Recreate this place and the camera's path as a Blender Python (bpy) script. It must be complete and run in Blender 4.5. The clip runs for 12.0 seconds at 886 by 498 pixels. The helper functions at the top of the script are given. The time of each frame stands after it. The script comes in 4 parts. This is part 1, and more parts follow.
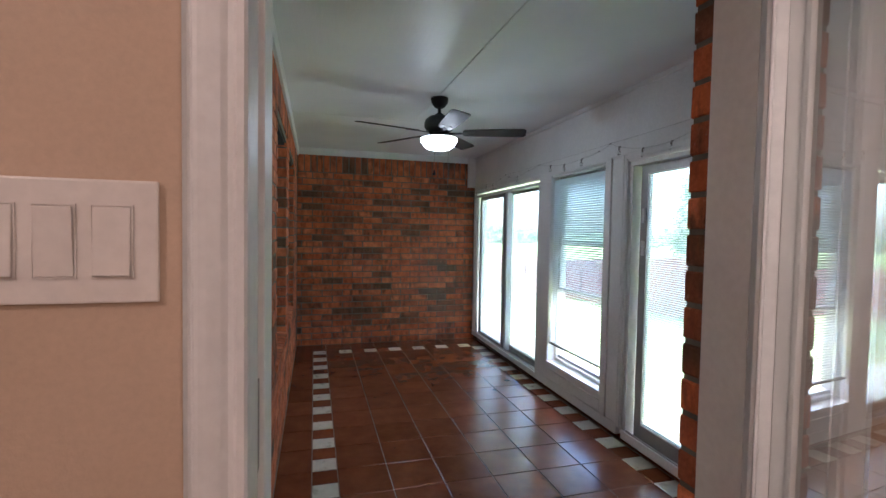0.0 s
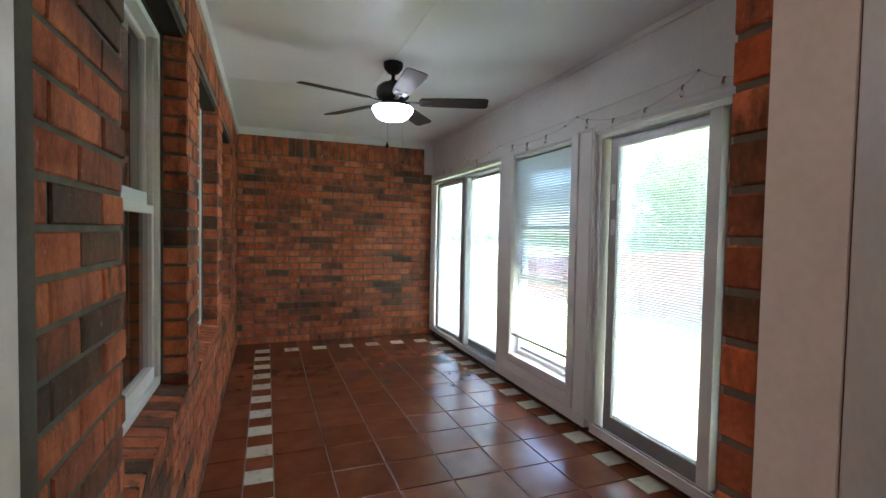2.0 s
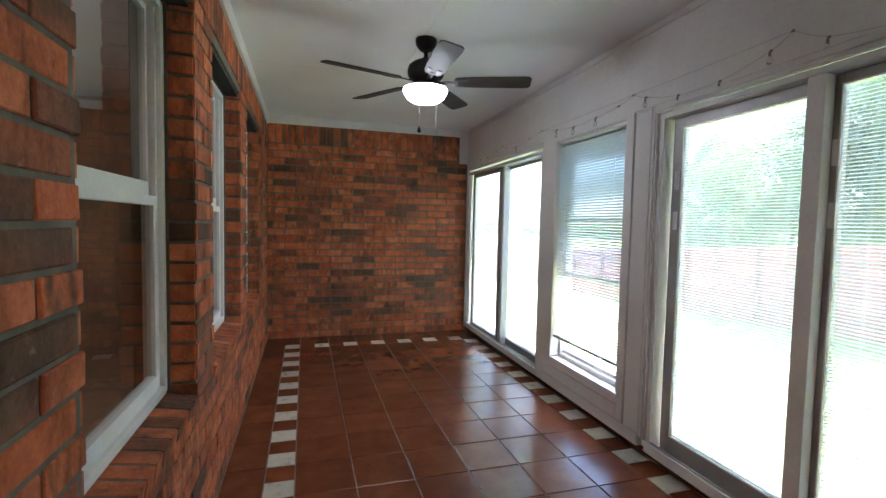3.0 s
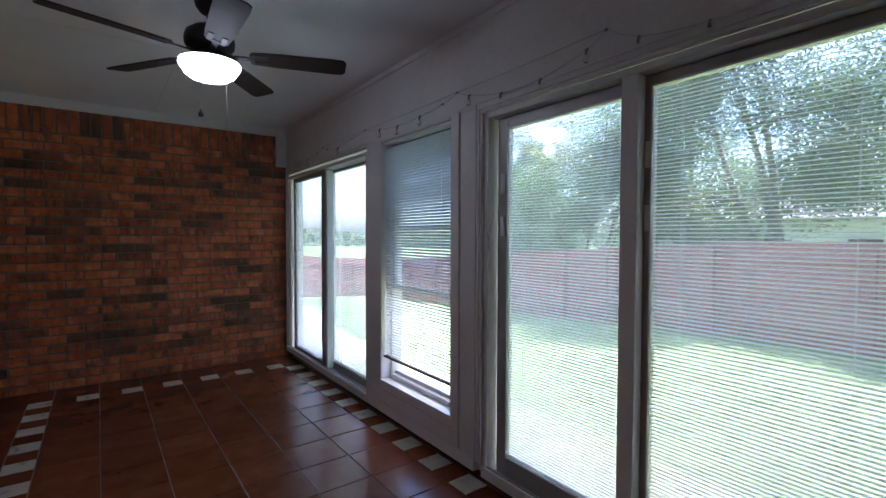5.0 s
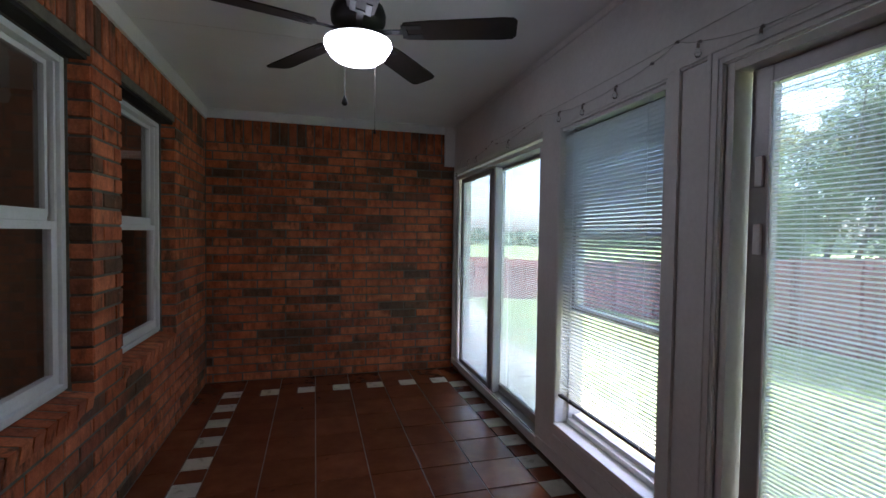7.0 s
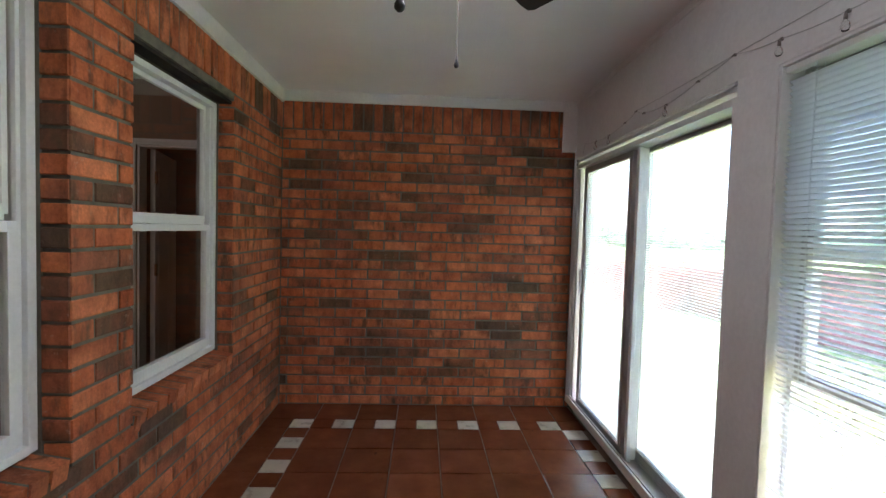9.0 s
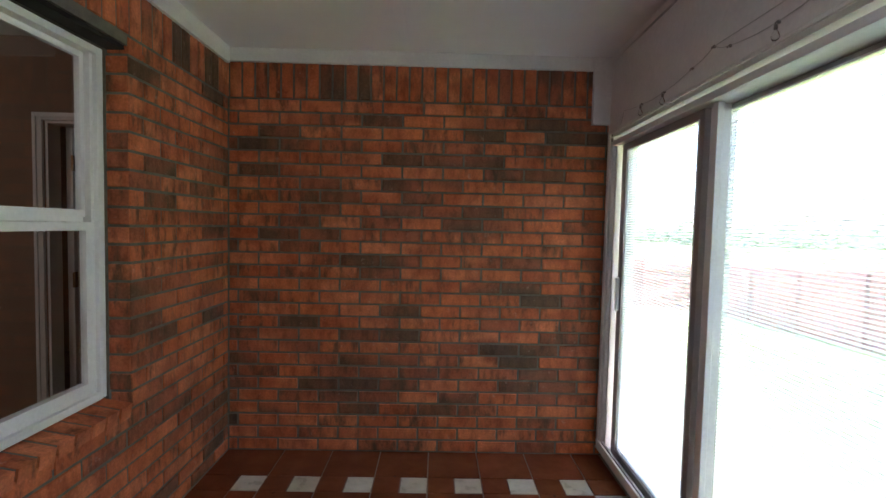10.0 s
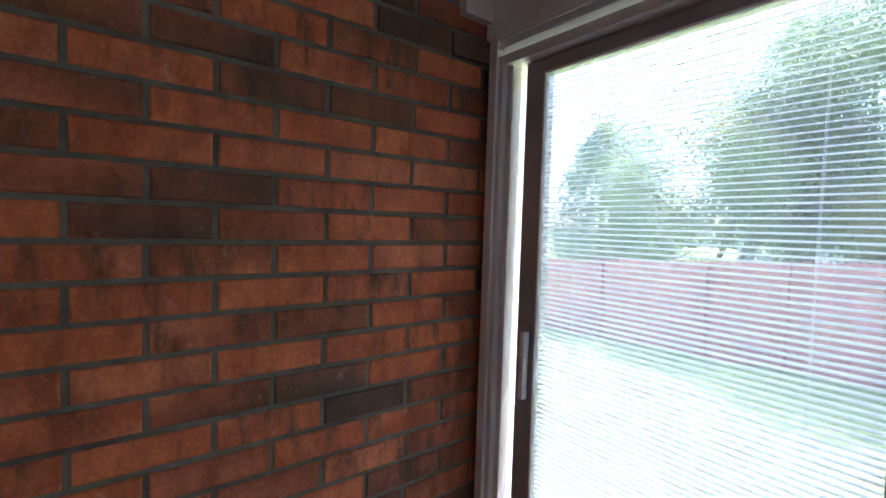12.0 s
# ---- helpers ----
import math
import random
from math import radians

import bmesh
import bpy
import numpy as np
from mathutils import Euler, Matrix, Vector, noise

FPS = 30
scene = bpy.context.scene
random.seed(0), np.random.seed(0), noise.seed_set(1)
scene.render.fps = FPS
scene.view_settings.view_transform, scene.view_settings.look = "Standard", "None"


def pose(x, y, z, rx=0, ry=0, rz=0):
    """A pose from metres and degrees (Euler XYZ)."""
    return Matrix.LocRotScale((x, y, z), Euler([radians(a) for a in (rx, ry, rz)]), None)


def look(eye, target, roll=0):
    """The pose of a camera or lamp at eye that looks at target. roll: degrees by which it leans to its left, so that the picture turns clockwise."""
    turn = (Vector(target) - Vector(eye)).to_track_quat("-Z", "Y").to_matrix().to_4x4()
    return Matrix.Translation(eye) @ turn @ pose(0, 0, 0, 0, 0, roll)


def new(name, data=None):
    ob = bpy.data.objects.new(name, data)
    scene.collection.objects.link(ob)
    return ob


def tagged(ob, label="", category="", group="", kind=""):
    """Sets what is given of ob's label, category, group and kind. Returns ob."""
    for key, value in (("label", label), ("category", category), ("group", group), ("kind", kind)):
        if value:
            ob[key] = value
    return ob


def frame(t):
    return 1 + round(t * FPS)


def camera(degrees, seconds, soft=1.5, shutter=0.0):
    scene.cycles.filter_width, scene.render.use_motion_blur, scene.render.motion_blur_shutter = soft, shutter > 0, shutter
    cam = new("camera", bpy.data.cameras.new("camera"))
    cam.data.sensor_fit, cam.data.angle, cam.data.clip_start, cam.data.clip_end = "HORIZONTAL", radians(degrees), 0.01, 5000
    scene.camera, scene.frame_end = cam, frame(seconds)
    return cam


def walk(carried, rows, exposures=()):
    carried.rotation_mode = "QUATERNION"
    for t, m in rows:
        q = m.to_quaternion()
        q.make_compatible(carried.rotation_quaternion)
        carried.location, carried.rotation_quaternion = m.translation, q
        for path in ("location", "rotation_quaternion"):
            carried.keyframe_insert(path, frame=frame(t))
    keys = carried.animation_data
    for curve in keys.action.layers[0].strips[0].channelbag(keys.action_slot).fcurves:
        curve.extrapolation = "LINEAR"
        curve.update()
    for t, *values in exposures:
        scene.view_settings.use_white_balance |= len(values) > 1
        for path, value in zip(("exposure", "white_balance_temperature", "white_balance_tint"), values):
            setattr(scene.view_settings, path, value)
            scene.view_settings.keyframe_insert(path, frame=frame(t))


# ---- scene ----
cam = camera(87.7, 12.0)
PATH = [
    (0, (-0.146, -0.228, 1.493), (0.391, 1.697, 1.416), 1.0),
    (0.5, (-0.144, -0.18, 1.464), (0.489, 1.716, 1.386), 1.4),
    (1, (-0.161, -0.087, 1.452), (0.57, 1.773, 1.375), 1.0),
    (1.5, (-0.126, -0.001, 1.397), (0.645, 1.842, 1.322), 0.7),
    (2, (-0.045, 0.076, 1.348), (0.671, 1.942, 1.276), 1.1),
    (2.5, (0.033, 0.172, 1.309), (0.596, 2.09, 1.24), 0.9),
    (2.7, (0.037, 0.246, 1.362), (0.584, 2.167, 1.26), 1.2),
    (4.5, (0.222, 0.594, 1.327), (1.288, 2.286, 1.268), 0.4),
    (5, (0.313, 0.680, 1.351), (1.511, 2.282, 1.293), 0.2),
    (5.5, (0.374, 0.770, 1.356), (1.62, 2.333, 1.300), 0.2),
    (6, (0.404, 0.949, 1.362), (1.639, 2.521, 1.306), 0.2),
    (6.5, (0.494, 1.097, 1.396), (1.477, 2.836, 1.329), 0.4),
    (7, (0.598, 1.233, 1.402), (1.134, 3.158, 1.338), 0.8),
    (7.5, (0.629, 1.336, 1.424), (0.937, 3.311, 1.358), 1.3),
    (7.7, (0.636, 1.38, 1.436), (0.898, 3.361, 1.362), 1.1),
    (9.3, (0.837, 2.34, 1.451), (0.889, 4.338, 1.362), 1.5),
    (9.5, (0.883, 2.495, 1.46), (0.916, 4.492, 1.363), 1.3),
    (10, (0.933, 2.961, 1.45), (0.965, 4.959, 1.352), 1.3),
    (10.5, (0.964, 3.351, 1.453), (1.023, 5.347, 1.353), 1.5),
    (11, (0.954, 3.79, 1.445), (1.273, 5.762, 1.363), 1.3),
    (11.5, (0.954, 4.272, 1.474), (1.627, 6.153, 1.369), 1.1),
    (12, (0.998, 4.765, 1.47), (2.227, 6.34, 1.374), 1.8),
]
SKY, SUN, HALL = 0.15, 5.0, 4.0
EXPOSURES = [(0, 3.6, 5500, 12), (2.7, 3.9, 5950, 14), (4.5, 3.05, 5700, 19), (5.5, 2.25, 5400, 26), (7.0, 2.4, 5700, 22), (7.6, 3.25, 6150, 18), (9.5, 3.7, 6200, 21), (10.5, 3.4, 6150, 22), (12, 3.15, 5700, 28)]
walk(cam, [(t, look(eye, target, roll)) for t, eye, target, roll in PATH], EXPOSURES)

# ---- world and light ----
world = bpy.data.worlds.new("sky")
scene.world = world
world.use_nodes = True
wn = world.node_tree
wn.nodes.clear()
sky = wn.nodes.new("ShaderNodeTexSky")
sky.sky_type, sky.sun_disc = "NISHITA", False
SUN_EL, SUN_AZ = 68.0, 122.0
sky.sun_elevation, sky.sun_rotation = radians(SUN_EL), radians(SUN_AZ)
sky.air_density, sky.dust_density = 1.0, 2.5
wb = wn.nodes.new("ShaderNodeBackground")
wb.inputs["Strength"].default_value = SKY
wo = wn.nodes.new("ShaderNodeOutputWorld")
wn.links.new(sky.outputs[0], wb.inputs[0])
wn.links.new(wb.outputs[0], wo.inputs[0])

sun = new("sun", bpy.data.lights.new("sun", "SUN"))
sun.data.energy, sun.data.angle, sun.data.color = SUN, radians(0.6), (1.0, 0.95, 0.87)
sd = Vector((math.sin(radians(SUN_AZ)) * math.cos(radians(SUN_EL)), math.cos(radians(SUN_AZ)) * math.cos(radians(SUN_EL)), math.sin(radians(SUN_EL))))
sun.matrix_world = look(sd * 50, (0, 0, 0))


def lamp(name, at, energy, color, size):
    ob = new(name, bpy.data.lights.new(name, "POINT"))
    ob.data.energy, ob.data.color, ob.data.shadow_soft_size = energy, color, size
    ob.location = at
    return ob


# ---- plan ----
XW, XE, YN, YS, ZC = -0.36, 1.985, 5.855, 0.60, 2.51
YI = 0.27
TILE, TY = 0.305, 5.40
COURSE, JOINT, BL = 0.079, 0.011, 0.254
FAN = (0.770, 3.225)
lamp("fan_bulb", (FAN[0], FAN[1], 2.05), 0.2, (0.93, 0.98, 1.0), 0.05)
lamp("hall_bulb", (-1.3, -0.8, 2.35), HALL * 0.56, (1.0, 0.70, 0.55), 0.12)
# second hall lamp, out of view, added to warm the west door jamb
lamp("hall_bulb", (0.7, -2.6, 2.3), HALL * 1.2, (1.0, 0.72, 0.58), 0.12)
# unseen fill light, added so the room behind the windows shows
lamp("den_bulb", (-2.2, 3.4, 2.3), 1.4, (1.0, 0.84, 0.70), 0.1)


# ---- materials ----
def mat(name, rough=0.6, metal=0.0, spec=0.5):
    m = bpy.data.materials.new(name)
    m.use_nodes = True
    nt = m.node_tree
    b = nt.nodes["Principled BSDF"]
    b.inputs["Roughness"].default_value, b.inputs["Metallic"].default_value = rough, metal
    b.inputs["Specular IOR Level"].default_value = spec
    return m, nt, b


def node(nt, kind, **vals):
    n = nt.nodes.new("ShaderNode" + kind)
    for k, v in vals.items():
        n.inputs[k.replace("_", " ")].default_value = v
    return n


def noise_tex(nt, scale, detail=4, rough=0.55, stretch=(1, 1, 1)):
    g = nt.nodes.new("ShaderNodeNewGeometry")
    mp = nt.nodes.new("ShaderNodeMapping")
    mp.inputs["Scale"].default_value = stretch
    n = node(nt, "TexNoise", Scale=scale, Detail=detail, Roughness=rough)
    nt.links.new(g.outputs["Position"], mp.inputs[0])
    nt.links.new(mp.outputs[0], n.inputs["Vector"])
    return n.outputs["Fac"]


def ramp(nt, fac, stops, smooth=True):
    r = nt.nodes.new("ShaderNodeValToRGB")
    r.color_ramp.interpolation = "LINEAR" if smooth else "CONSTANT"
    els = r.color_ramp.elements
    while len(els) < len(stops):
        els.new(0.5)
    for e, (p, c) in zip(els, stops):
        e.position = p
        e.color = (*c, 1) if len(c) == 3 else c
    nt.links.new(fac, r.inputs[0])
    return r.outputs[0]


def mix(nt, a, b, fac, kind="MIX"):
    m = nt.nodes.new("ShaderNodeMix")
    m.data_type, m.blend_type = "RGBA", kind
    for s, v in ((m.inputs[6], a), (m.inputs[7], b), (m.inputs[0], fac)):
        if hasattr(v, "is_output"):
            nt.links.new(v, s)
        elif isinstance(v, (int, float)):
            s.default_value = v
        else:
            s.default_value = (*v, 1)
    return m.outputs[2]


def math2(nt, op, a, b=0.0):
    m = nt.nodes.new("ShaderNodeMath")
    m.operation = op
    for s, v in zip(m.inputs, (a, b)):
        if hasattr(v, "is_output"):
            nt.links.new(v, s)
        else:
            s.default_value = v
    return m.outputs[0]


def rnd(nt):
    """A number of its own for each piece, whether an object or an island."""
    o = nt.nodes.new("ShaderNodeObjectInfo")
    g = nt.nodes.new("ShaderNodeNewGeometry")
    return math2(nt, "FRACT", math2(nt, "ADD", o.outputs["Random"], g.outputs["Random Per Island"]))


def bump(nt, b, h, strength=0.3, dist=0.003):
    n = node(nt, "Bump", Strength=strength, Distance=dist)
    nt.links.new(h, n.inputs["Height"])
    nt.links.new(n.outputs[0], b.inputs["Normal"])


def brick_mat():
    m, nt, b = mat("fired_brick", 0.85, spec=0.3)
    r = rnd(nt)
    drift = noise_tex(nt, 1.7, 2, 0.5, (1, 1, 2.2))
    pick = math2(nt, "ADD", math2(nt, "MULTIPLY", r, 0.72), math2(nt, "MULTIPLY", math2(nt, "SUBTRACT", drift, 0.36), 0.95))
    base = ramp(nt, pick, [(0, (0.40, 0.112, 0.044)), (0.18, (0.57, 0.165, 0.064)), (0.36, (0.43, 0.115, 0.045)), (0.50, (0.61, 0.20, 0.088)), (0.62, (0.40, 0.12, 0.055)), (0.74, (0.26, 0.095, 0.05)), (0.86, (0.13, 0.072, 0.042)), (1.0, (0.10, 0.066, 0.045))])
    r2 = math2(nt, "FRACT", math2(nt, "MULTIPLY", r, 17.3))
    smudge = noise_tex(nt, 10, 5, 0.6, (2.2, 2.2, 0.7))
    fac = math2(nt, "MULTIPLY", math2(nt, "SUBTRACT", math2(nt, "ADD", smudge, math2(nt, "MULTIPLY", r2, 0.22)), 0.66), 5.5)
    mx = nt.nodes.new("ShaderNodeClamp")
    nt.links.new(fac, mx.inputs[0])
    c = mix(nt, base, (0.10, 0.062, 0.036), math2(nt, "MULTIPLY", mx.outputs[0], 0.85))
    fine = noise_tex(nt, 90, 4, 0.65)
    c = mix(nt, c, ramp(nt, fine, [(0.3, (0.72, 0.7, 0.68)), (0.7, (1.18, 1.18, 1.18))]), 0.8, "MULTIPLY")
    blot = noise_tex(nt, 15, 4, 0.65, (1, 1, 0.45))
    c = mix(nt, c, ramp(nt, blot, [(0.34, (0.55, 0.52, 0.48)), (0.48, (0.95, 0.94, 0.92)), (0.68, (1.3, 1.27, 1.22))]), 0.8, "MULTIPLY")
    lime = noise_tex(nt, 26, 6, 0.7)
    c = mix(nt, c, (0.55, 0.42, 0.33), math2(nt, "MULTIPLY", ramp(nt, lime, [(0.62, (0, 0, 0)), (0.74, (1, 1, 1))]), 0.45))
    nt.links.new(c, b.inputs["Base Color"])
    bump(nt, b, math2(nt, "ADD", math2(nt, "MULTIPLY", fine, 0.5), noise_tex(nt, 22, 4)), 0.6, 0.004)
    return m


def noisy(name, c0, c1, scale=6, rough=0.6, fine=80, bumps=0.15, stretch=(1, 1, 1), metal=0.0, spec=0.5, vary=0.0, dist=0.002):
    """A surface whose colour goes between c0 and c1, with a fine relief."""
    m, nt, b = mat(name, rough, metal, spec)
    n = noise_tex(nt, scale, 5, 0.6, stretch)
    c = ramp(nt, n, [(0.3, c0), (0.7, c1)])
    f = noise_tex(nt, fine, 3, 0.6, stretch)
    c = mix(nt, c, ramp(nt, f, [(0.3, (0.93, 0.93, 0.93)), (0.7, (1.05, 1.05, 1.05))]), 0.7, "MULTIPLY")
    if vary:
        v = ramp(nt, rnd(nt), [(0, (1 - vary,) * 3), (1, (1 + vary,) * 3)])
        c = mix(nt, c, v, 1.0, "MULTIPLY")
    nt.links.new(c, b.inputs["Base Color"])
    if bumps:
        bump(nt, b, f, bumps, dist)
    rr = ramp(nt, n, [(0.3, (max(rough - 0.06, 0.02),) * 3), (0.7, (min(rough + 0.08, 1),) * 3)])
    nt.links.new(rr, b.inputs["Roughness"])
    return m


def tile_mat():
    m, nt, b = mat("terracotta_tile", 0.3)
    r = rnd(nt)
    big = noise_tex(nt, 5.5, 6, 0.65)
    c = ramp(nt, big, [(0.28, (0.145, 0.044, 0.020)), (0.5, (0.19, 0.059, 0.026)), (0.75, (0.25, 0.083, 0.037))])
    c = mix(nt, c, ramp(nt, r, [(0, (0.85, 0.83, 0.8)), (1, (1.12, 1.1, 1.1))]), 1.0, "MULTIPLY")
    spots = noise_tex(nt, 17, 2, 0.4)
    c = mix(nt, c, (0.045, 0.022, 0.016), math2(nt, "MULTIPLY", ramp(nt, spots, [(0.73, (0, 0, 0)), (0.78, (1, 1, 1))]), 0.6))
    nt.links.new(c, b.inputs["Base Color"])
    nt.links.new(ramp(nt, noise_tex(nt, 9, 5, 0.7), [(0.3, (0.20,) * 3), (0.7, (0.27,) * 3)]), b.inputs["Roughness"])
    bump(nt, b, noise_tex(nt, 9, 2), 0.05, 0.003)
    return m


def glass_mat(name, tint=(0.93, 0.97, 0.96)):
    m, nt, b = mat(name, 0.0)
    b.inputs["Base Color"].default_value = (*tint, 1)
    b.inputs["Transmission Weight"].default_value = 1.0
    b.inputs["IOR"].default_value = 1.5
    return m


def glow_mat(name, color, strength):
    m, nt, b = mat(name, 0.3)
    b.inputs["Base Color"].default_value = (0.9, 0.9, 0.9, 1)
    b.inputs["Emission Color"].default_value = (*color, 1)
    b.inputs["Emission Strength"].default_value = strength
    return m


def leaf_mat(name, c0, c1):
    m, nt, b = mat(name, 0.6, spec=0.3)
    c = mix(nt, c0, c1, rnd(nt))
    nt.links.new(c, b.inputs["Base Color"])
    t = nt.nodes.new("ShaderNodeBsdfTranslucent")
    nt.links.new(c, t.inputs[0])
    mx = nt.nodes.new("ShaderNodeMixShader")
    mx.inputs[0].default_value = 0.35
    nt.links.new(b.outputs[0], mx.inputs[1])
    nt.links.new(t.outputs[0], mx.inputs[2])
    nt.links.new(mx.outputs[0], nt.nodes["Material Output"].inputs[0])
    return m


def ceiling_mat():
    m, nt, b = mat("painted_ceiling", 0.45)
    n = noise_tex(nt, 2, 4)
    nt.links.new(ramp(nt, n, [(0.3, (0.77, 0.78, 0.77)), (0.7, (0.83, 0.84, 0.83))]), b.inputs["Base Color"])
    g = noise_tex(nt, 9, 6, 0.7, (7, 0.5, 1))
    bump(nt, b, g, 0.35, 0.004)
    return m


M_BRICK = brick_mat()
M_MORTAR = noisy("mortar", (0.10, 0.095, 0.075), (0.19, 0.175, 0.135), 14, 0.95, 120, 0.5)
M_TILE = tile_mat()
M_CREAM = noisy("cream_tile", (0.50, 0.48, 0.40), (0.66, 0.64, 0.55), 12, 0.3, 90, 0.1, vary=0.08)
M_GROUT = noisy("grout", (0.20, 0.14, 0.105), (0.32, 0.24, 0.18), 5, 0.9)
M_WHITE = noisy("white_trim_paint", (0.66, 0.66, 0.64), (0.76, 0.76, 0.74), 4, 0.42, 60, 0.12)
M_WALLW = noisy("white_wall_paint", (0.68, 0.68, 0.66), (0.77, 0.77, 0.75), 3, 0.6, 50, 0.25)
M_CEIL = ceiling_mat()
M_DEN = noisy("brown_wall_paint", (0.20, 0.125, 0.08), (0.25, 0.16, 0.105), 3, 0.7, 140, 0.35)
M_TAN = noisy("tan_wall_paint", (0.50, 0.375, 0.27), (0.56, 0.42, 0.31), 3, 0.75, 140, 0.35)
M_VINYL = noisy("white_vinyl", (0.75, 0.76, 0.75), (0.82, 0.83, 0.82), 5, 0.35, 70, 0.04)
M_ALU = noisy("grey_aluminium", (0.34, 0.33, 0.32), (0.42, 0.41, 0.40), 8, 0.4, 90, 0.06, metal=0.3)
M_BRONZE = noisy("bronze_strip", (0.16, 0.09, 0.04), (0.24, 0.14, 0.06), 9, 0.35, 60, 0.1, metal=0.6)
# near black for the painted window-head shade and the far house panes
M_DARK = noisy("near_black", (0.015, 0.013, 0.012), (0.03, 0.025, 0.02), 6, 0.8)
M_SLAT = noisy("blind_slat", (0.78, 0.80, 0.82), (0.85, 0.87, 0.88), 5, 0.45, 60, 0.0)
def let_through(m, amount):
    """Thin painted slats that let a part of the light through."""
    nt = m.node_tree
    b = nt.nodes["Principled BSDF"]
    t = nt.nodes.new("ShaderNodeBsdfTranslucent")
    t.inputs[0].default_value = (0.9, 0.92, 0.95, 1)
    mx = nt.nodes.new("ShaderNodeMixShader")
    mx.inputs[0].default_value = amount
    nt.links.new(b.outputs[0], mx.inputs[1])
    nt.links.new(t.outputs[0], mx.inputs[2])
    nt.links.new(mx.outputs[0], nt.nodes["Material Output"].inputs[0])


let_through(M_SLAT, 0.62)
M_RAIL = noisy("dark_rail", (0.06, 0.055, 0.05), (0.10, 0.09, 0.085), 5, 0.5)
M_GLASS = glass_mat("clear_glass")


M_VEILED = glass_mat("door_glass", (0.88, 0.97, 0.98))


def veiled(m, amount):
    """A thin translucent film, added to imitate the bright haze over the daylit view."""
    nt = m.node_tree
    t = nt.nodes.new("ShaderNodeBsdfTranslucent")
    t.inputs[0].default_value = (0.9, 0.95, 1.0, 1)
    mx = nt.nodes.new("ShaderNodeMixShader")
    nt.links.new(math2(nt, "MULTIPLY", ramp(nt, noise_tex(nt, 4, 4), [(0.3, (0.8,) * 3), (0.7, (1.0,) * 3)]), amount), mx.inputs[0])
    nt.links.new(nt.nodes["Principled BSDF"].outputs[0], mx.inputs[1])
    nt.links.new(t.outputs[0], mx.inputs[2])
    nt.links.new(mx.outputs[0], nt.nodes["Material Output"].inputs[0])


veiled(M_VEILED, 0.13)
M_WINGLASS = glass_mat("window_glass", (0.80, 0.89, 0.96))
M_FANBLK = noisy("black_fan_metal", (0.018, 0.018, 0.019), (0.035, 0.034, 0.033), 7, 0.48, 60, 0.05, spec=0.25)
M_BLADE = noisy("dark_fan_blade", (0.022, 0.017, 0.014), (0.045, 0.034, 0.028), 5, 0.62, 40, 0.1, (1, 1, 1), spec=0.12)
M_GLOBE = glow_mat("lit_globe", (0.97, 0.99, 1.0), 2.2)
M_PLASTIC = noisy("switch_plastic", (0.66, 0.62, 0.58), (0.72, 0.68, 0.63), 4, 0.4, 60, 0.03)
M_CARPET = noisy("hall_floor", (0.22, 0.15, 0.10), (0.34, 0.24, 0.16), 7, 0.8, 80, 0.4)
M_LAWN = noisy("lawn", (0.13, 0.19, 0.075), (0.25, 0.31, 0.13), 3.0, 0.95, 40, 0.6, dist=0.02, spec=0.1)
M_VERGE = noisy("dry_grass_soil", (0.26, 0.28, 0.13), (0.44, 0.42, 0.26), 5.0, 0.95, 60, 0.6, dist=0.01, spec=0.1)
M_PATIO = noisy("patio_concrete", (0.50, 0.48, 0.45), (0.62, 0.60, 0.56), 2, 0.9, 40, 0.3)
M_FENCE = noisy("stained_fence", (0.29, 0.115, 0.11), (0.40, 0.18, 0.165), 4, 0.85, 30, 0.3, (6, 6, 0.6), vary=0.18)
M_SIDING = noisy("house_siding", (0.55, 0.56, 0.58), (0.66, 0.67, 0.68), 2, 0.7)
M_ROOF = noisy("roof_shingle", (0.15, 0.13, 0.12), (0.25, 0.22, 0.20), 5, 0.9, 30, 0.4)
M_BARK = noisy("bark", (0.20, 0.17, 0.14), (0.34, 0.30, 0.26), 9, 0.9, 40, 0.6, (1, 1, 0.3))
M_LEAF = leaf_mat("oak_leaf", (0.09, 0.16, 0.06), (0.19, 0.26, 0.11))
M_LEAFY = leaf_mat("yellowing_leaf", (0.12, 0.16, 0.06), (0.30, 0.28, 0.10))
M_CONIF = leaf_mat("conifer_leaf", (0.11, 0.18, 0.11), (0.18, 0.25, 0.15))
M_FAR = noisy("far_foliage", (0.06, 0.09, 0.05), (0.11, 0.15, 0.08), 0.15, 0.9, 2, 0.0)
M_WIRE = noisy("light_string_wire", (0.42, 0.42, 0.40), (0.5, 0.5, 0.48), 5, 0.5)
M_CLIP = noisy("clip_metal", (0.22, 0.2, 0.18), (0.32, 0.3, 0.28), 9, 0.4, metal=0.5)


# ---- building blocks ----
def box(bm, x0, x1, y0, y1, z0, z1, r=0.0):
    vs = [bm.verts.new((x, y, z)) for x in (x0, x1) for y in (y0, y1) for z in (z0, z1)]
    fs = [bm.faces.new([vs[i] for i in q]) for q in ((0, 1, 3, 2), (4, 6, 7, 5), (0, 4, 5, 1), (2, 3, 7, 6), (0, 2, 6, 4), (1, 5, 7, 3))]
    if r:
        es = list({e for f in fs for e in f.edges})
        bmesh.ops.bevel(bm, geom=es, offset=r, segments=2, affect="EDGES", profile=0.6)


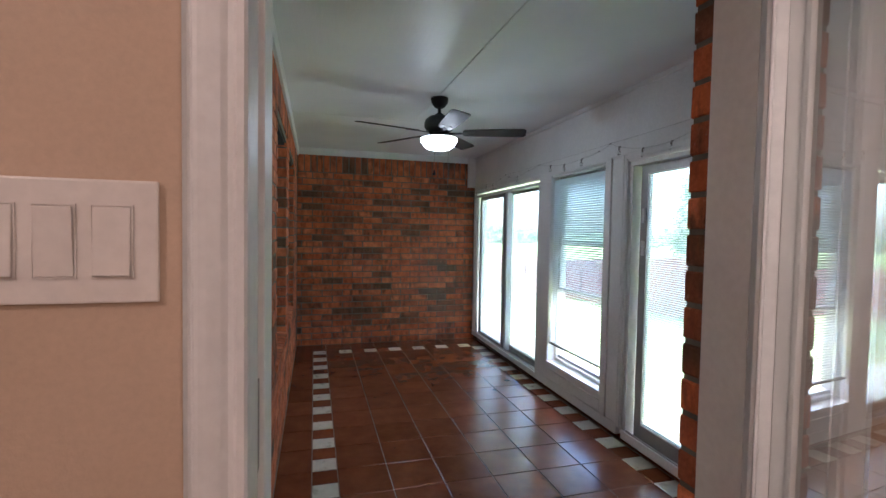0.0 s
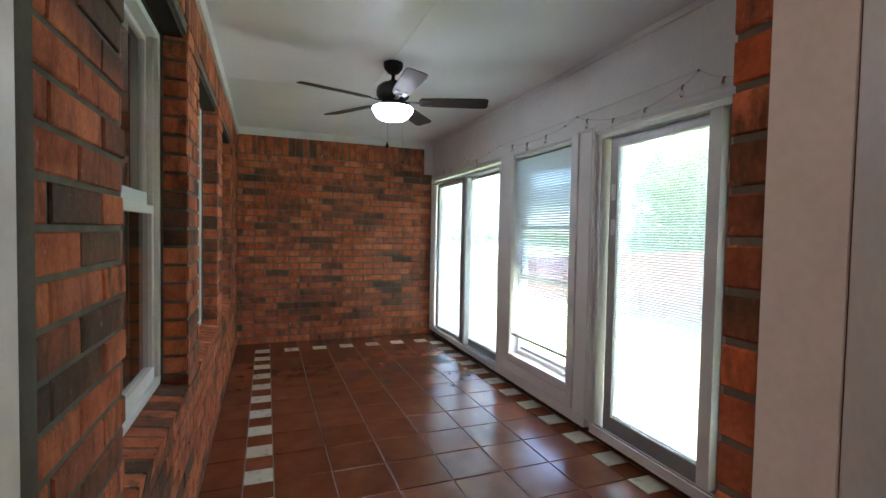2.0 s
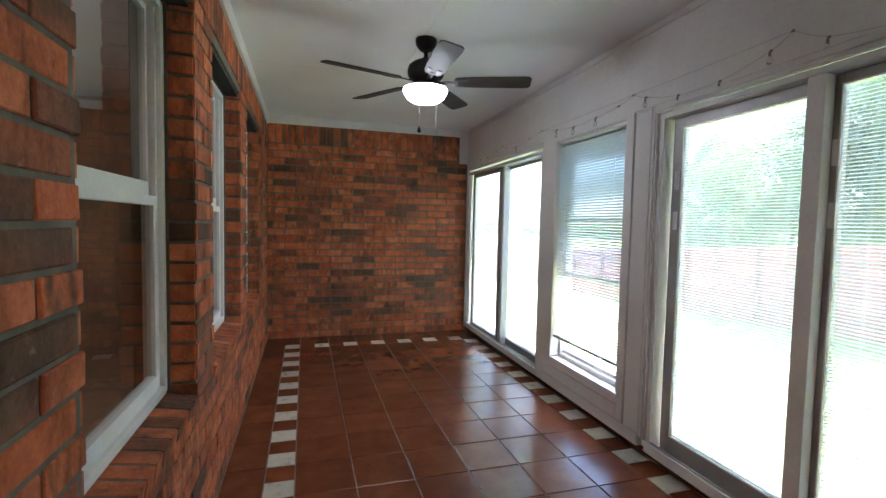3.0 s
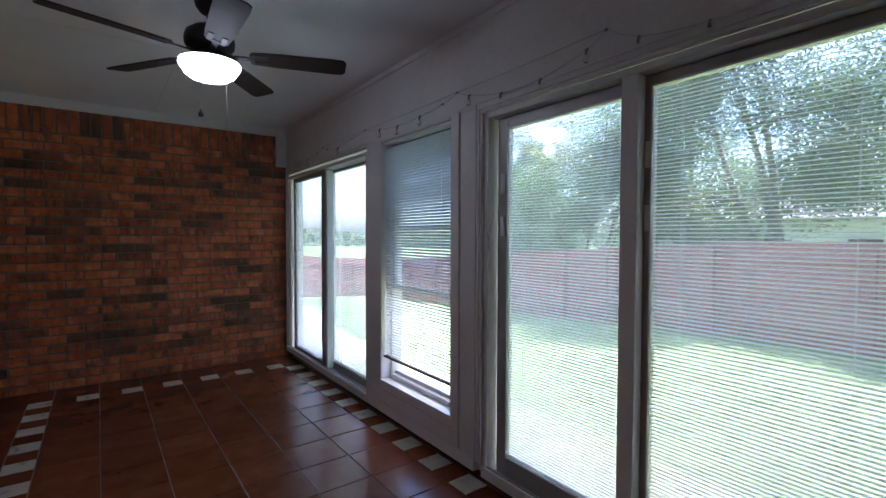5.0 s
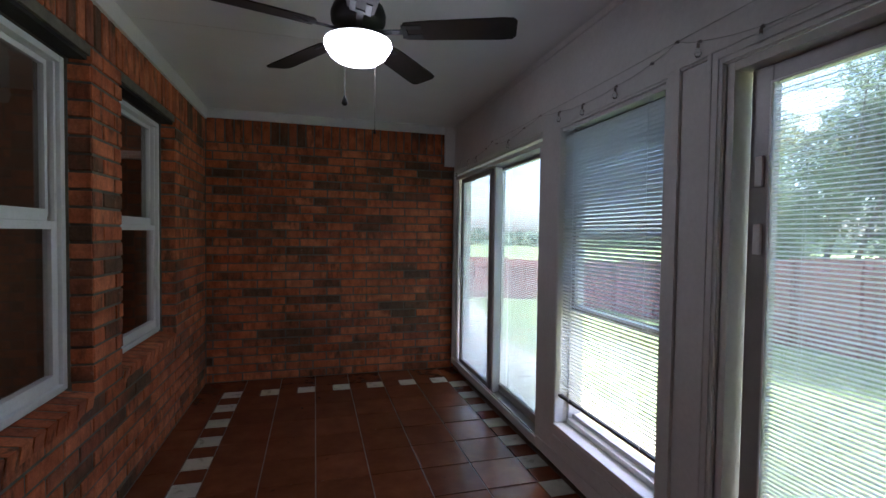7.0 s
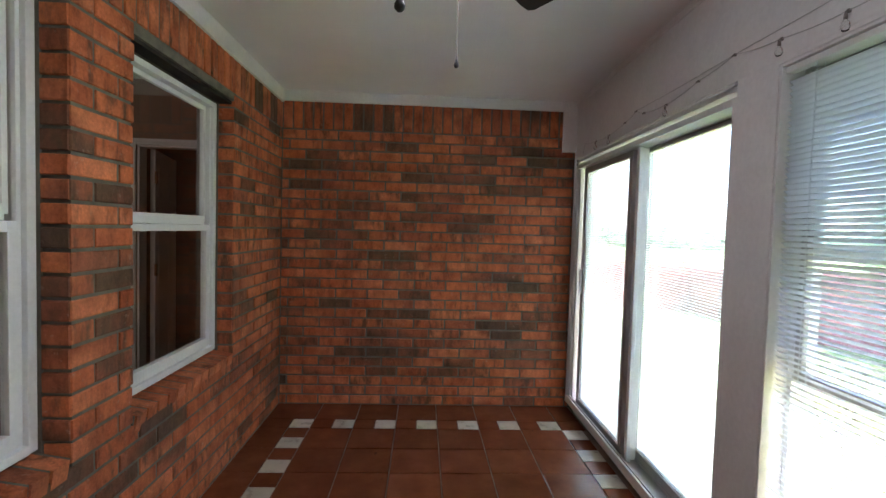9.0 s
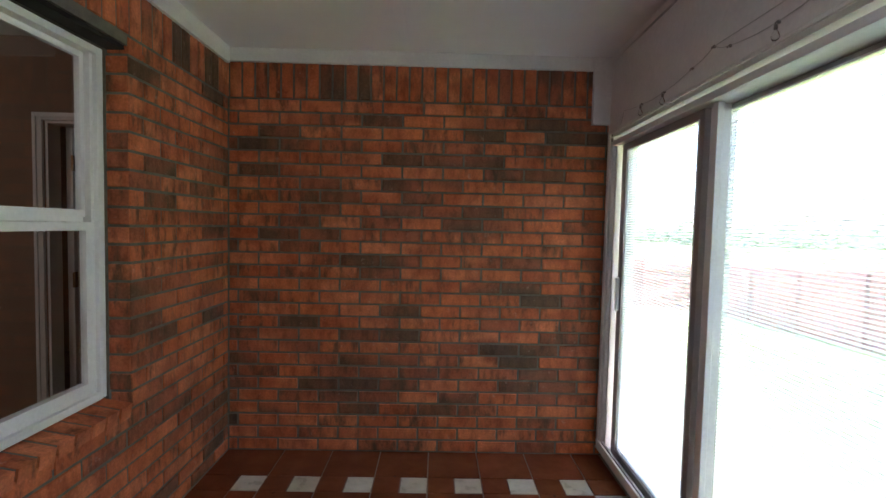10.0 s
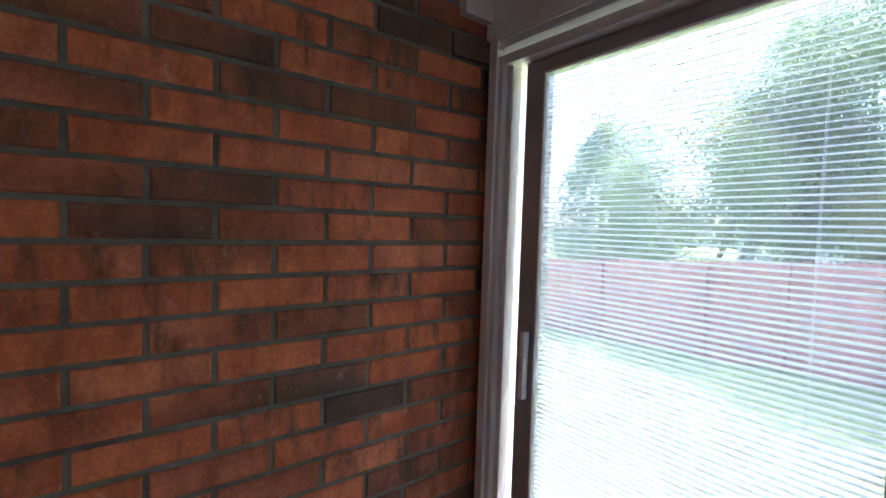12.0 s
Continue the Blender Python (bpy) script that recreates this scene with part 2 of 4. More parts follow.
def lathe(bm, profile, steps=32, at=(0, 0, 0)):
    rings = []
    for rad, z in profile:
        rings.append([bm.verts.new((at[0] + max(rad, 0.0004) * math.cos(2 * math.pi * i / steps), at[1] + max(rad, 0.0004) * math.sin(2 * math.pi * i / steps), at[2] + z)) for i in range(steps)])
    for a, b in zip(rings, rings[1:]):
        for i in range(steps):
            f = bm.faces.new((a[i], a[(i + 1) % steps], b[(i + 1) % steps], b[i]))
            f.smooth = True


def tube(bm, pts, rad, sides=6):
    prev = None
    for k, p in enumerate(pts):
        p = Vector(p)
        d = (Vector(pts[min(k + 1, len(pts) - 1)]) - Vector(pts[max(k - 1, 0)])).normalized()
        u = d.orthogonal().normalized()
        w = d.cross(u)
        rr = rad[k] if isinstance(rad, (list, tuple)) else rad
        ring = [bm.verts.new(p + u * rr * math.cos(2 * math.pi * i / sides) + w * rr * math.sin(2 * math.pi * i / sides)) for i in range(sides)]
        if prev:
            off = min(range(sides), key=lambda o: (ring[o].co - prev[0].co).length)
            for i in range(sides):
                f = bm.faces.new((prev[i], prev[(i + 1) % sides], ring[(i + 1 + off) % sides], ring[(i + off) % sides]))
                f.smooth = True
            ring = ring[off:] + ring[:off]
        prev = ring


def mesh_of(name, bm, material):
    bmesh.ops.recalc_face_normals(bm, faces=bm.faces)
    me = bpy.data.meshes.new(name)
    bm.to_mesh(me)
    bm.free()
    me.materials.append(material)
    return me


def part(name, bm, material, parent=None, label="", kind="", category=""):
    ob = new(name, mesh_of(name, bm, material))
    if parent:
        ob.parent = parent
    return tagged(ob, label, category, "", kind)


def boxes(name, material, parent, *bs, r=0.0, label="", kind="", category=""):
    bm = bmesh.new()
    for b in bs:
        box(bm, *b, r=r)
    return part(name, bm, material, parent, label, kind, category)


def thing(name, label, category, group="", at=(0, 0, 0)):
    ob = new(name)
    ob.location = at
    return tagged(ob, label, category, group)


def put(name, me, parent, m):
    ob = new(name, me)
    ob.parent = parent
    ob.matrix_basis = m
    return ob


# ---- bricks ----
BRICK_SIZE = (BL - JOINT, 0.09, COURSE - JOINT)


def brick_mesh(name, sx, sy, sz, seed):
    """A brick with its middle at the origin and its face towards -y, with worn, uneven edges."""
    rng = random.Random(seed)
    bm = bmesh.new()
    c = 0.0035
    outer = [(-sx / 2, -sz / 2), (sx / 2, -sz / 2), (sx / 2, sz / 2), (-sx / 2, sz / 2)]
    rings = []
    for y, inset in ((sy / 2, 0), (-sy / 2 + c, 0), (-sy / 2, c)):
        ring = []
        for x, z in outer:
            j = (rng.uniform(-0.0015, 0.0015), rng.uniform(-0.0015, 0.0015)) if inset == 0 else (rng.uniform(-0.001, 0.002), rng.uniform(-0.001, 0.002))
            ring.append(bm.verts.new((x - math.copysign(inset + j[0], x), y + (rng.uniform(-0.0012, 0.0012) if inset else 0), z - math.copysign(inset + j[1], z))))
        rings.append(ring)
    for a, b in zip(rings, rings[1:]):
        for i in range(4):
            bm.faces.new((a[i], a[(i + 1) % 4], b[(i + 1) % 4], b[i]))
    bm.faces.new(rings[-1])
    bm.faces.new(rings[0][::-1])
    return mesh_of(name, bm, M_BRICK)


BRICKS = [brick_mesh("brick", *BRICK_SIZE, s) for s in range(8)]
brick_rng = random.Random(5)


def lay(parent, pieces, limit=300, near=None, name="brick"):
    """pieces: (matrix, length factor). The nearest are parts of the wall, the rest one joined part."""
    if near and len(pieces) > limit:
        pieces = sorted(pieces, key=near)
    for m, k in pieces[:limit]:
        jig = Matrix.Translation((0, brick_rng.uniform(-0.002, 0.003), 0)) @ Matrix.Rotation(brick_rng.uniform(-0.006, 0.006), 4, "X")
        put(name, brick_rng.choice(BRICKS), parent, m @ jig @ Matrix.Diagonal((k, 1, 1, 1)))
    rest = pieces[limit:]
    if rest:
        vs, fs = [], []
        for m, k in rest:
            me = brick_rng.choice(BRICKS)
            t = m @ Matrix.Diagonal((k, 1, 1, 1))
            o = len(vs)
            vs += [t @ v.co for v in me.vertices]
            fs += [[o + i for i in p.vertices] for p in me.polygons]
        me = bpy.data.meshes.new("bricks")
        me.from_pydata(vs, [], fs)
        me.materials.append(M_BRICK)
        ob = new("bricks", me)
        ob.parent = parent
        tagged(ob, kind="stuff")


def courses(u0, u1, z0, z1, holes=(), phase=0.0, swap=0):
    """Cut bricks of a wall as (centre along the wall, centre height, length)."""
    out = []
    for r in range(int(round(z0 / COURSE)), 60):
        zc = (r + 0.5) * COURSE
        if zc + COURSE / 2 > z1 + 0.02:
            break
        spans = [(u0, u1)]
        for h0, h1, hz0, hz1 in holes:
            if hz0 < zc < hz1:
                spans = [s for a, b in spans for s in ((a, min(b, h0)), (max(a, h1), b)) if s[1] - s[0] > 0.03]
        for a, b in spans:
            s = phase + (0.5 if (r + swap) % 2 else 0.0) * BL + math.floor((a - phase) / BL - 1) * BL
            while s < b:
                p, q = max(s, a), min(s + BL, b)
                if q - p > 0.035:
                    out.append(((p + q) / 2, zc, q - p - JOINT))
                s += BL
    return out


def frame_m(origin, facing):
    """Local -y points along facing (an angle in degrees about z), local x runs along the wall."""
    return Matrix.Translation(origin) @ Matrix.Rotation(radians(facing + 90), 4, "Z")


# ---- floor, ceiling, walls ----
FLOOR = boxes("floor", M_GROUT, None, (XW - 0.3, 2.0295, YS - 0.1, YN + 0.1, -0.15, -0.004), kind="structure", label="terracotta tiled floor with a border of small cream tiles and tan grout")
boxes("hall_floor", M_CARPET, None, (-4.6, 3.4, -4.2, YS - 0.102, -0.15, 0.0), kind="structure", label="brown wooden floor of the dim hall")
boxes("ceiling", M_CEIL, None, (XW - 0.3, 0.7445, YS - 0.05, YN + 0.1, ZC, ZC + 0.12), (0.7505, 2.14, YS - 0.05, YN + 0.1, ZC, ZC + 0.12), (0.74, 0.755, YS, YN, ZC + 0.006, ZC + 0.02), kind="structure", label="white painted board ceiling with a thin seam down its length")
boxes("ceiling_batten", M_WHITE, None, (XW + 0.001, 0.72, 4.02, 4.024, ZC - 0.0015, ZC + 0.001), kind="structure", label="faint seam across the white ceiling")
boxes("roof", M_ROOF, None, (-5.0, 3.05, -4.6, 8.3, 2.76, 2.85), kind="structure", label="grey shingled roof with a wide eave")

wall_north = boxes("wall_north", M_MORTAR, None, (XW - 0.3, 2.14, YN + 0.006, YN + 0.12, -0.15, 2.75), kind="structure", label="red and brown brick wall with grey mortar and a soldier course on top")
lay(wall_north, [(frame_m((u, YN + 0.045, z), -90), ln / BRICK_SIZE[0]) for u, z, ln in courses(XW, 2.02, 0, 28 * COURSE, phase=0.207)])


def soldiers(parent, u0, u1, place, z0=28 * COURSE, top=2.44):
    n, u = 0, u0
    k = (top - z0 - JOINT) / BRICK_SIZE[0]
    while u < u1 and n < 300:
        put("soldier_brick", brick_rng.choice(BRICKS), parent, place(u + COURSE / 2, (z0 + top) / 2) @ Matrix.Rotation(radians(90), 4, "Y") @ Matrix.Diagonal((k, 1, 1, 1)))
        u += COURSE
        n += 1


soldiers(wall_north, XW + 0.004, 1.88, lambda u, z: frame_m((u, YN + 0.045, z), -90))

WZ0, WZ1 = 0.69, 2.15
W_OPEN = [(1.38, 2.33), (2.69, 3.65), (3.98, 4.93)]
bs = [(XW - 0.22, XW - 0.094, 0.3, YN + 0.006, -0.15, WZ0 - 0.02), (XW - 0.22, XW - 0.094, 0.3, YN + 0.006, WZ1 + 0.03, 2.75)]
ys = [0.3] + [v for o in W_OPEN for v in o] + [YN + 0.006]
bs += [(XW - 0.22, XW - 0.094, a, b, WZ0 - 0.02, WZ1 + 0.03) for a, b in zip(ys[::2], ys[1::2])]
bs += [(XW - 0.094, XW - 0.006, a + (0 if i == 0 else 0.012), b - (0 if i == 3 else 0.012), z0, z1) for i, (a, b) in enumerate(zip(ys[::2], ys[1::2])) for z0, z1 in ((WZ0 - 0.08, WZ1),)]
bs += [(XW - 0.094, XW - 0.006, 0.3, YN + 0.006, -0.15, WZ0 - 0.08), (XW - 0.094, XW - 0.006, 0.3, YN + 0.006, WZ1 + 0.02, 2.75)]
wall_west = boxes("wall_west", M_MORTAR, None, *bs, kind="structure", label="red and brown brick house wall with three recessed windows")
holes = [(a, b, WZ0 - 0.09, WZ1 + 0.03) for a, b in W_OPEN]
wb_ = courses(YS, YN - 0.002, 0, 28 * COURSE, holes=holes, phase=0.207, swap=1)
lay(wall_west, [(frame_m((XW - 0.045, u, z), 0), ln / BRICK_SIZE[0]) for u, z, ln in wb_], near=lambda p: abs(p[0].translation.y - 1.6) if p[0].translation.z < 3 else 9)
soldiers(wall_west, YS, YN - 0.01, lambda u, z: frame_m((XW - 0.045, u, z), 0))
for a, b in W_OPEN:
    for r in range(9, 27):
        z = (r + 0.5) * COURSE
        for y, s in ((a, -1), (b, 1)):
            put("reveal_brick", brick_rng.choice(BRICKS), wall_west, frame_m((XW - 0.05, y + s * 0.0455, z), 90 if s < 0 else -90) @ Matrix.Diagonal((0.088 / BRICK_SIZE[0], 1, 1, 1)))
    y = a + 0.002
    while y < b - 0.02:
        put("sill_brick", brick_rng.choice(BRICKS), wall_west, Matrix.Translation((XW - 0.079, y + COURSE / 2, WZ0 - 0.054)) @ Matrix.Rotation(radians(9), 4, "Y") @ Matrix.Rotation(radians(90), 4, "X") @ Matrix.Diagonal((0.165 / BRICK_SIZE[0], 0.9, 1, 1)))
        y += COURSE
    bed = boxes("sill_mortar", M_MORTAR, wall_west, (-0.079, 0.073, a - (a + b) / 2 + 0.002, b - (a + b) / 2 - 0.002, -0.046, 0.0385))
    bed.matrix_basis = Matrix.Translation((XW - 0.079, (a + b) / 2, WZ0 - 0.054)) @ Matrix.Rotation(radians(9), 4, "Y")
    # black box that puts the shade of the deep window head into colour
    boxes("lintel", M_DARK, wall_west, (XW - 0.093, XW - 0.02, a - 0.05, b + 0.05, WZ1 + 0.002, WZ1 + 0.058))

boxes("trim", M_WHITE, None, (XW, 1.884, YN - 0.018, YN + 0.006, 2.427, ZC), kind="structure", label="white board along the top of the brick wall", r=0.002)
boxes("trim", M_WHITE, None, (XW - 0.006, XW + 0.018, YS, YN - 0.019, 2.412, ZC), kind="structure", label="white board along the top of the brick wall", r=0.002)

# east wall: openings for two sliding doors and one window
XF = 1.955
SL, WIN, PD = (3.86, 5.83), (2.785, 3.65), (0.95, 2.503)
ZW0, ZW1, ZS, ZP = 0.295, 2.035, 1.99, 1.99
TOE = 0.062
wall_east = boxes("wall_east", M_WALLW, None,
                  (XE, 2.14, 5.83, YN + 0.006, TOE, 2.03), (XE, 2.14, 3.65, 3.86, TOE, 2.03), (XE, 2.14, 2.785, 3.65, TOE, ZW0 - 0.03), (XE, 2.14, PD[1], 2.785, TOE, 2.03),
                  (XE, 2.14, YS - 0.1, 0.86, TOE, 2.03), (XE, 2.14, YS - 0.1, 2.785, 2.03, 2.75), (XE, 2.14, 2.785, 3.65, 2.036, 2.75), (XE, 2.14, 3.65, YN + 0.006, 2.03, 2.75), (2.03, 2.14, YS - 0.1, YN + 0.006, -0.15, TOE),
                  kind="structure", label="white painted wood wall with glass doors and a window")
FB = XE - 0.001
boxes("wall_board", M_WALLW, None, (XF, FB, YS, YN - 0.002, 2.051, ZC - 0.001), kind="structure", label="white painted board above the glass doors and the window")
boxes("wall_board", M_WALLW, None, (XF, FB, 3.65, 3.86, TOE, 2.0505), (XF, FB, 2.722, 2.785, TOE, 2.0505), (XF + 0.013, FB, 2.59, 2.7215, TOE, 2.04), (XF + 0.006, FB, 2.59, 2.7215, 2.0405, 2.0505), (XF, FB, 2.5705, 2.5895, TOE, 2.0505), (XF, FB, 2.785, 3.65, ZW1, 2.0505),
      kind="structure", label="white painted post board between the openings")
boxes("wall_board", M_WALLW, None, (XF, FB, 2.785, 3.65, 0.232, ZW0 - 0.027), (XF - 0.004, FB, 2.785, 3.65, 0.142, 0.228), kind="structure", label="white painted board under the window", r=0.002)
boxes("baseboard", M_WHITE, None, (XF - 0.008, XF - 0.0045, 2.571, 3.86, TOE, 0.138), kind="structure", label="white painted baseboard under the window")
boxes("corner_board", M_WHITE, None, (1.885, 1.994, YN - 0.03, YN + 0.004, 2.10, ZC - 0.001), kind="structure", label="short white board that covers the brick corner under the ceiling", r=0.002)
boxes("header_strip", M_WHITE, None, (XF - 0.014, XF - 0.0005, YS, YN - 0.031, 2.472, ZC - 0.001), kind="structure", label="white strip under the ceiling", r=0.003)

# south wall with the doorway and an assumed fixed light beside it
DL, DR, DH = -0.209, 0.603, 2.06
SW0, SW1, SWZ0, SWZ1 = 0.86, 1.66, 0.12, 2.02
wall_south = boxes("wall_south", M_TAN, None,
                   (-4.6, DL - 0.02, YI, YI + 0.12, -0.15, 2.75), (DR + 0.02, SW0, YI, YI + 0.12, -0.15, 2.75), (SW1, 3.4, YI, YI + 0.12, -0.15, 2.75),
                   (SW0, SW1, YI, YI + 0.12, -0.15, SWZ0), (SW0, SW1, YI, YI + 0.12, SWZ1, 2.75), (DL - 0.02, DR + 0.02, YI, YI + 0.12, DH + 0.02, 2.75),
                   kind="structure", label="tan painted hall wall with a light orange peel")
outer = boxes("wall_south_outer", M_MORTAR, None, (XW - 0.006, DL - 0.03, YI + 0.122, YS - 0.006, -0.15, 2.75), (DR + 0.035, SW0, YI + 0.122, YS - 0.006, -0.15, 2.75),
              (SW1, XE + 0.1, YI + 0.122, YS - 0.006, -0.15, 2.75), (SW0, SW1, YI + 0.122, YS - 0.006, -0.15, SWZ0), (SW0, SW1, YI + 0.122, YS - 0.006, SWZ1, 2.75), (DL - 0.03, DR + 0.045, YI + 0.122, YS - 0.006, DH + 0.03, 2.75),
              kind="structure", label="brick face of the house beside the doorway")
sp = [(frame_m((u, YS - 0.045, z), 90), ln / BRICK_SIZE[0]) for u, z, ln in courses(DR + 0.035, XE, 0, 28 * COURSE, holes=[(SW0, SW1, SWZ0, SWZ1)], phase=DR + 0.035)]
lay(outer, sp, limit=260)
for r in range(0, 26):
    put("reveal_brick", brick_rng.choice(BRICKS), outer, frame_m((DR + 0.030 + 0.0455, YS - 0.0475, (r + 0.5) * COURSE), 180) @ Matrix.Diagonal((0.09 / BRICK_SIZE[0], 1, 1, 1)))

# closing walls of the hall and of the room behind the west windows
boxes("wall_hall", M_TAN, None, (-4.72, -4.6, -4.3, YI + 0.12, -0.15, 2.75), (3.4, 3.52, -4.3, YI + 0.12, -0.15, 2.75), (-4.72, 3.52, -4.42, -4.3, -0.15, 2.75), kind="structure", label="tan painted hall wall")
boxes("hall_ceiling", M_CEIL, None, (-4.72, 3.52, -4.42, YI + 0.12, 2.62, 2.72), kind="structure", label="white hall ceiling")
boxes("wall_den", M_DEN, None, (-4.72, -4.6, 0.4, 8.1, -0.15, 2.75), (-4.6, XW - 0.1, 8.0, 8.1, -0.15, 2.75), (XW - 0.22, XW - 0.1, 5.98, 7.99, -0.15, 2.75), (-4.6, XW - 0.222, 0.4, 0.5, -0.15, 2.75), kind="structure", label="brown painted wall of the room behind the windows")
boxes("den_floor", M_CARPET, None, (-4.6, XW - 0.222, 0.5, 8.0, -0.15, 0.0), kind="structure", label="brown floor of the room behind the windows")
boxes("den_ceiling", M_CEIL, None, (-4.6, XW - 0.222, 0.5, 8.0, 2.55, 2.65), kind="structure", label="white ceiling of the room behind the windows")


# ---- floor tiles ----
def tile_mesh(sx, sy, material, name="tile"):
    bm = bmesh.new()
    g, c, t = 0.0035, 0.003, 0.004
    rings = []
    for z, i in ((-0.004, g), (t - c * 0.6 - 0.001, g), (0.0, g + c)):
        rings.append([bm.verts.new((x, y, z)) for x, y in ((-sx / 2 + i, -sy / 2 + i), (sx / 2 - i, -sy / 2 + i), (sx / 2 - i, sy / 2 - i), (-sx / 2 + i, sy / 2 - i))])
    for a, b in zip(rings, rings[1:]):
        for i in range(4):
            bm.faces.new((a[i], a[(i + 1) % 4], b[(i + 1) % 4], b[i]))
    bm.faces.new(rings[-1])
    return mesh_of(name, bm, material)


TILES = {}


def tile(x0, x1, y0, y1, cream=False):
    if x1 - x0 < 0.012 or y1 - y0 < 0.012:
        return
    key = (round(x1 - x0, 3), round(y1 - y0, 3), cream)
    if key not in TILES:
        TILES[key] = tile_mesh(key[0], key[1], M_CREAM if cream else M_TILE, "cream_tile" if cream else "floor_tile")
    put("cream_tile" if cream else "floor_tile", TILES[key], FLOOR, pose((x0 + x1) / 2, (y0 + y1) / 2, tile_rng.uniform(-0.0006, 0.0006), tile_rng.uniform(-0.12, 0.12), tile_rng.uniform(-0.12, 0.12)))


tile_rng = random.Random(3)
H = TILE / 2
rows = [(TY - TILE * (j + 1), TY - TILE * j) for j in range(15)] + [(YS, TY - TILE * 15)]
for y0, y1 in rows:
    for i in range(6):
        tile(TILE * i, TILE * (i + 1), y0, y1)
    tile(XW, -H, y0, y1)
    if y1 - y0 > H:
        tile(-H, 0, y1 - H, y1)
        tile(-H, 0, max(y0, y1 - TILE), y1 - H)
        tile(6 * TILE, 6 * TILE + H, y1 - H, y1, True)
        tile(6 * TILE, 6 * TILE + H, y0, y1 - H)
    else:
        tile(-H, 0, y0, y1)
        tile(6 * TILE, 6 * TILE + H, y0, y1)
# cream tiles of the west border sit in the upper half of each row
for ob in [o for o in FLOOR.children if abs(o.location.x + H / 2) < 0.01]:
    bpy.data.objects.remove(ob)
for j in range(16):
    y = TY - TILE * j
    tile(-H, 0, y, y + H, True)
    tile(-H, 0, max(y - H, YS), y)
tile(-H, 0, YS, TY - TILE * 15 - H)
for i in range(7):
    x = TILE * i
    if i:
        tile(x - H, x, TY, TY + H, True)
        tile(x - 2 * H, x - H, TY, TY + H)
    tile(x - TILE if i else XW, x, TY + H, YN)
tile(6 * TILE, 2.012, TY, TY + H)
tile(6 * TILE, 2.012, TY + H, YN)
tile(XW, -H, TY, TY + H)


# ---- west windows ----
def sash_window(a, b):
    """A white vinyl single-hung window that fills the opening from a to b."""
    w = thing("vinyl_window", "closed white vinyl single-hung window recessed in brick", "window", "house windows", (XW - 0.148, (a + b) / 2, WZ0))
    hw, hh = (b - a) / 2 - 0.002, WZ1 - WZ0 - 0.002
    mid = hh * 0.525
    boxes("frame", M_VINYL, w, (-0.03, 0.045, -hw, -hw + 0.035, 0, hh), (-0.03, 0.045, hw - 0.035, hw, 0, hh), (-0.03, 0.045, -hw + 0.035, hw - 0.035, hh - 0.03, hh), (-0.03, 0.05, -hw + 0.035, hw - 0.035, 0, 0.03), r=0.003)
    boxes("track", M_VINYL, w, (0.012, 0.028, hw - 0.052, hw - 0.036, 0.031, hh - 0.031), (0.012, 0.028, -hw + 0.036, -hw + 0.052, 0.031, hh - 0.031), r=0.002)
    up = boxes("upper_sash", M_VINYL, w, (-0.02, 0.005, -hw + 0.053, -hw + 0.075, mid, hh - 0.031), (-0.02, 0.005, hw - 0.075, hw - 0.053, mid, hh - 0.031), (-0.02, 0.012, -hw + 0.075, hw - 0.075, mid - 0.02, mid + 0.03), (-0.02, 0.005, -hw + 0.075, hw - 0.075, hh - 0.055, hh - 0.031), r=0.002)
    boxes("pane", M_GLASS, up, (-0.009, -0.005, -hw + 0.074, hw - 0.074, mid + 0.028, hh - 0.053))
    lo = boxes("lower_sash", M_VINYL, w, (0.0, 0.03, -hw + 0.053, -hw + 0.085, 0.031, mid - 0.021), (0.0, 0.03, hw - 0.085, hw - 0.053, 0.031, mid - 0.021), (0.0, 0.034, -hw + 0.085, hw - 0.085, 0.031, 0.085), (0.0, 0.03, -hw + 0.085, hw - 0.085, mid - 0.055, mid - 0.021), r=0.002)
    boxes("pane", M_GLASS, lo, (0.012, 0.016, -hw + 0.084, hw - 0.084, 0.083, mid - 0.053))
    return w


for a, b in W_OPEN:
    sash_window(a, b)


# ---- glass doors ----
def slat_mesh(length, width, thick, name="slat", crown=0.10):
    bm = bmesh.new()
    n = 4
    pts = [(-width / 2 + width * i / n, crown * width * (1 - (2 * i / n - 1) ** 2)) for i in range(n + 1)]
    lo = [[bm.verts.new((x, s * length / 2, z)) for x, z in pts] for s in (-1, 1)]
    hi = [[bm.verts.new((x, s * length / 2, z + thick)) for x, z in pts] for s in (-1, 1)]
    for i in range(n):
        bm.faces.new((lo[0][i], lo[0][i + 1], lo[1][i + 1], lo[1][i]))
        bm.faces.new((hi[0][i], hi[1][i], hi[1][i + 1], hi[0][i + 1]))
    bm.faces.new((lo[0][0], lo[1][0], hi[1][0], hi[0][0]))
    bm.faces.new((lo[0][n], hi[0][n], hi[1][n], lo[1][n]))
    return mesh_of(name, bm, M_SLAT)


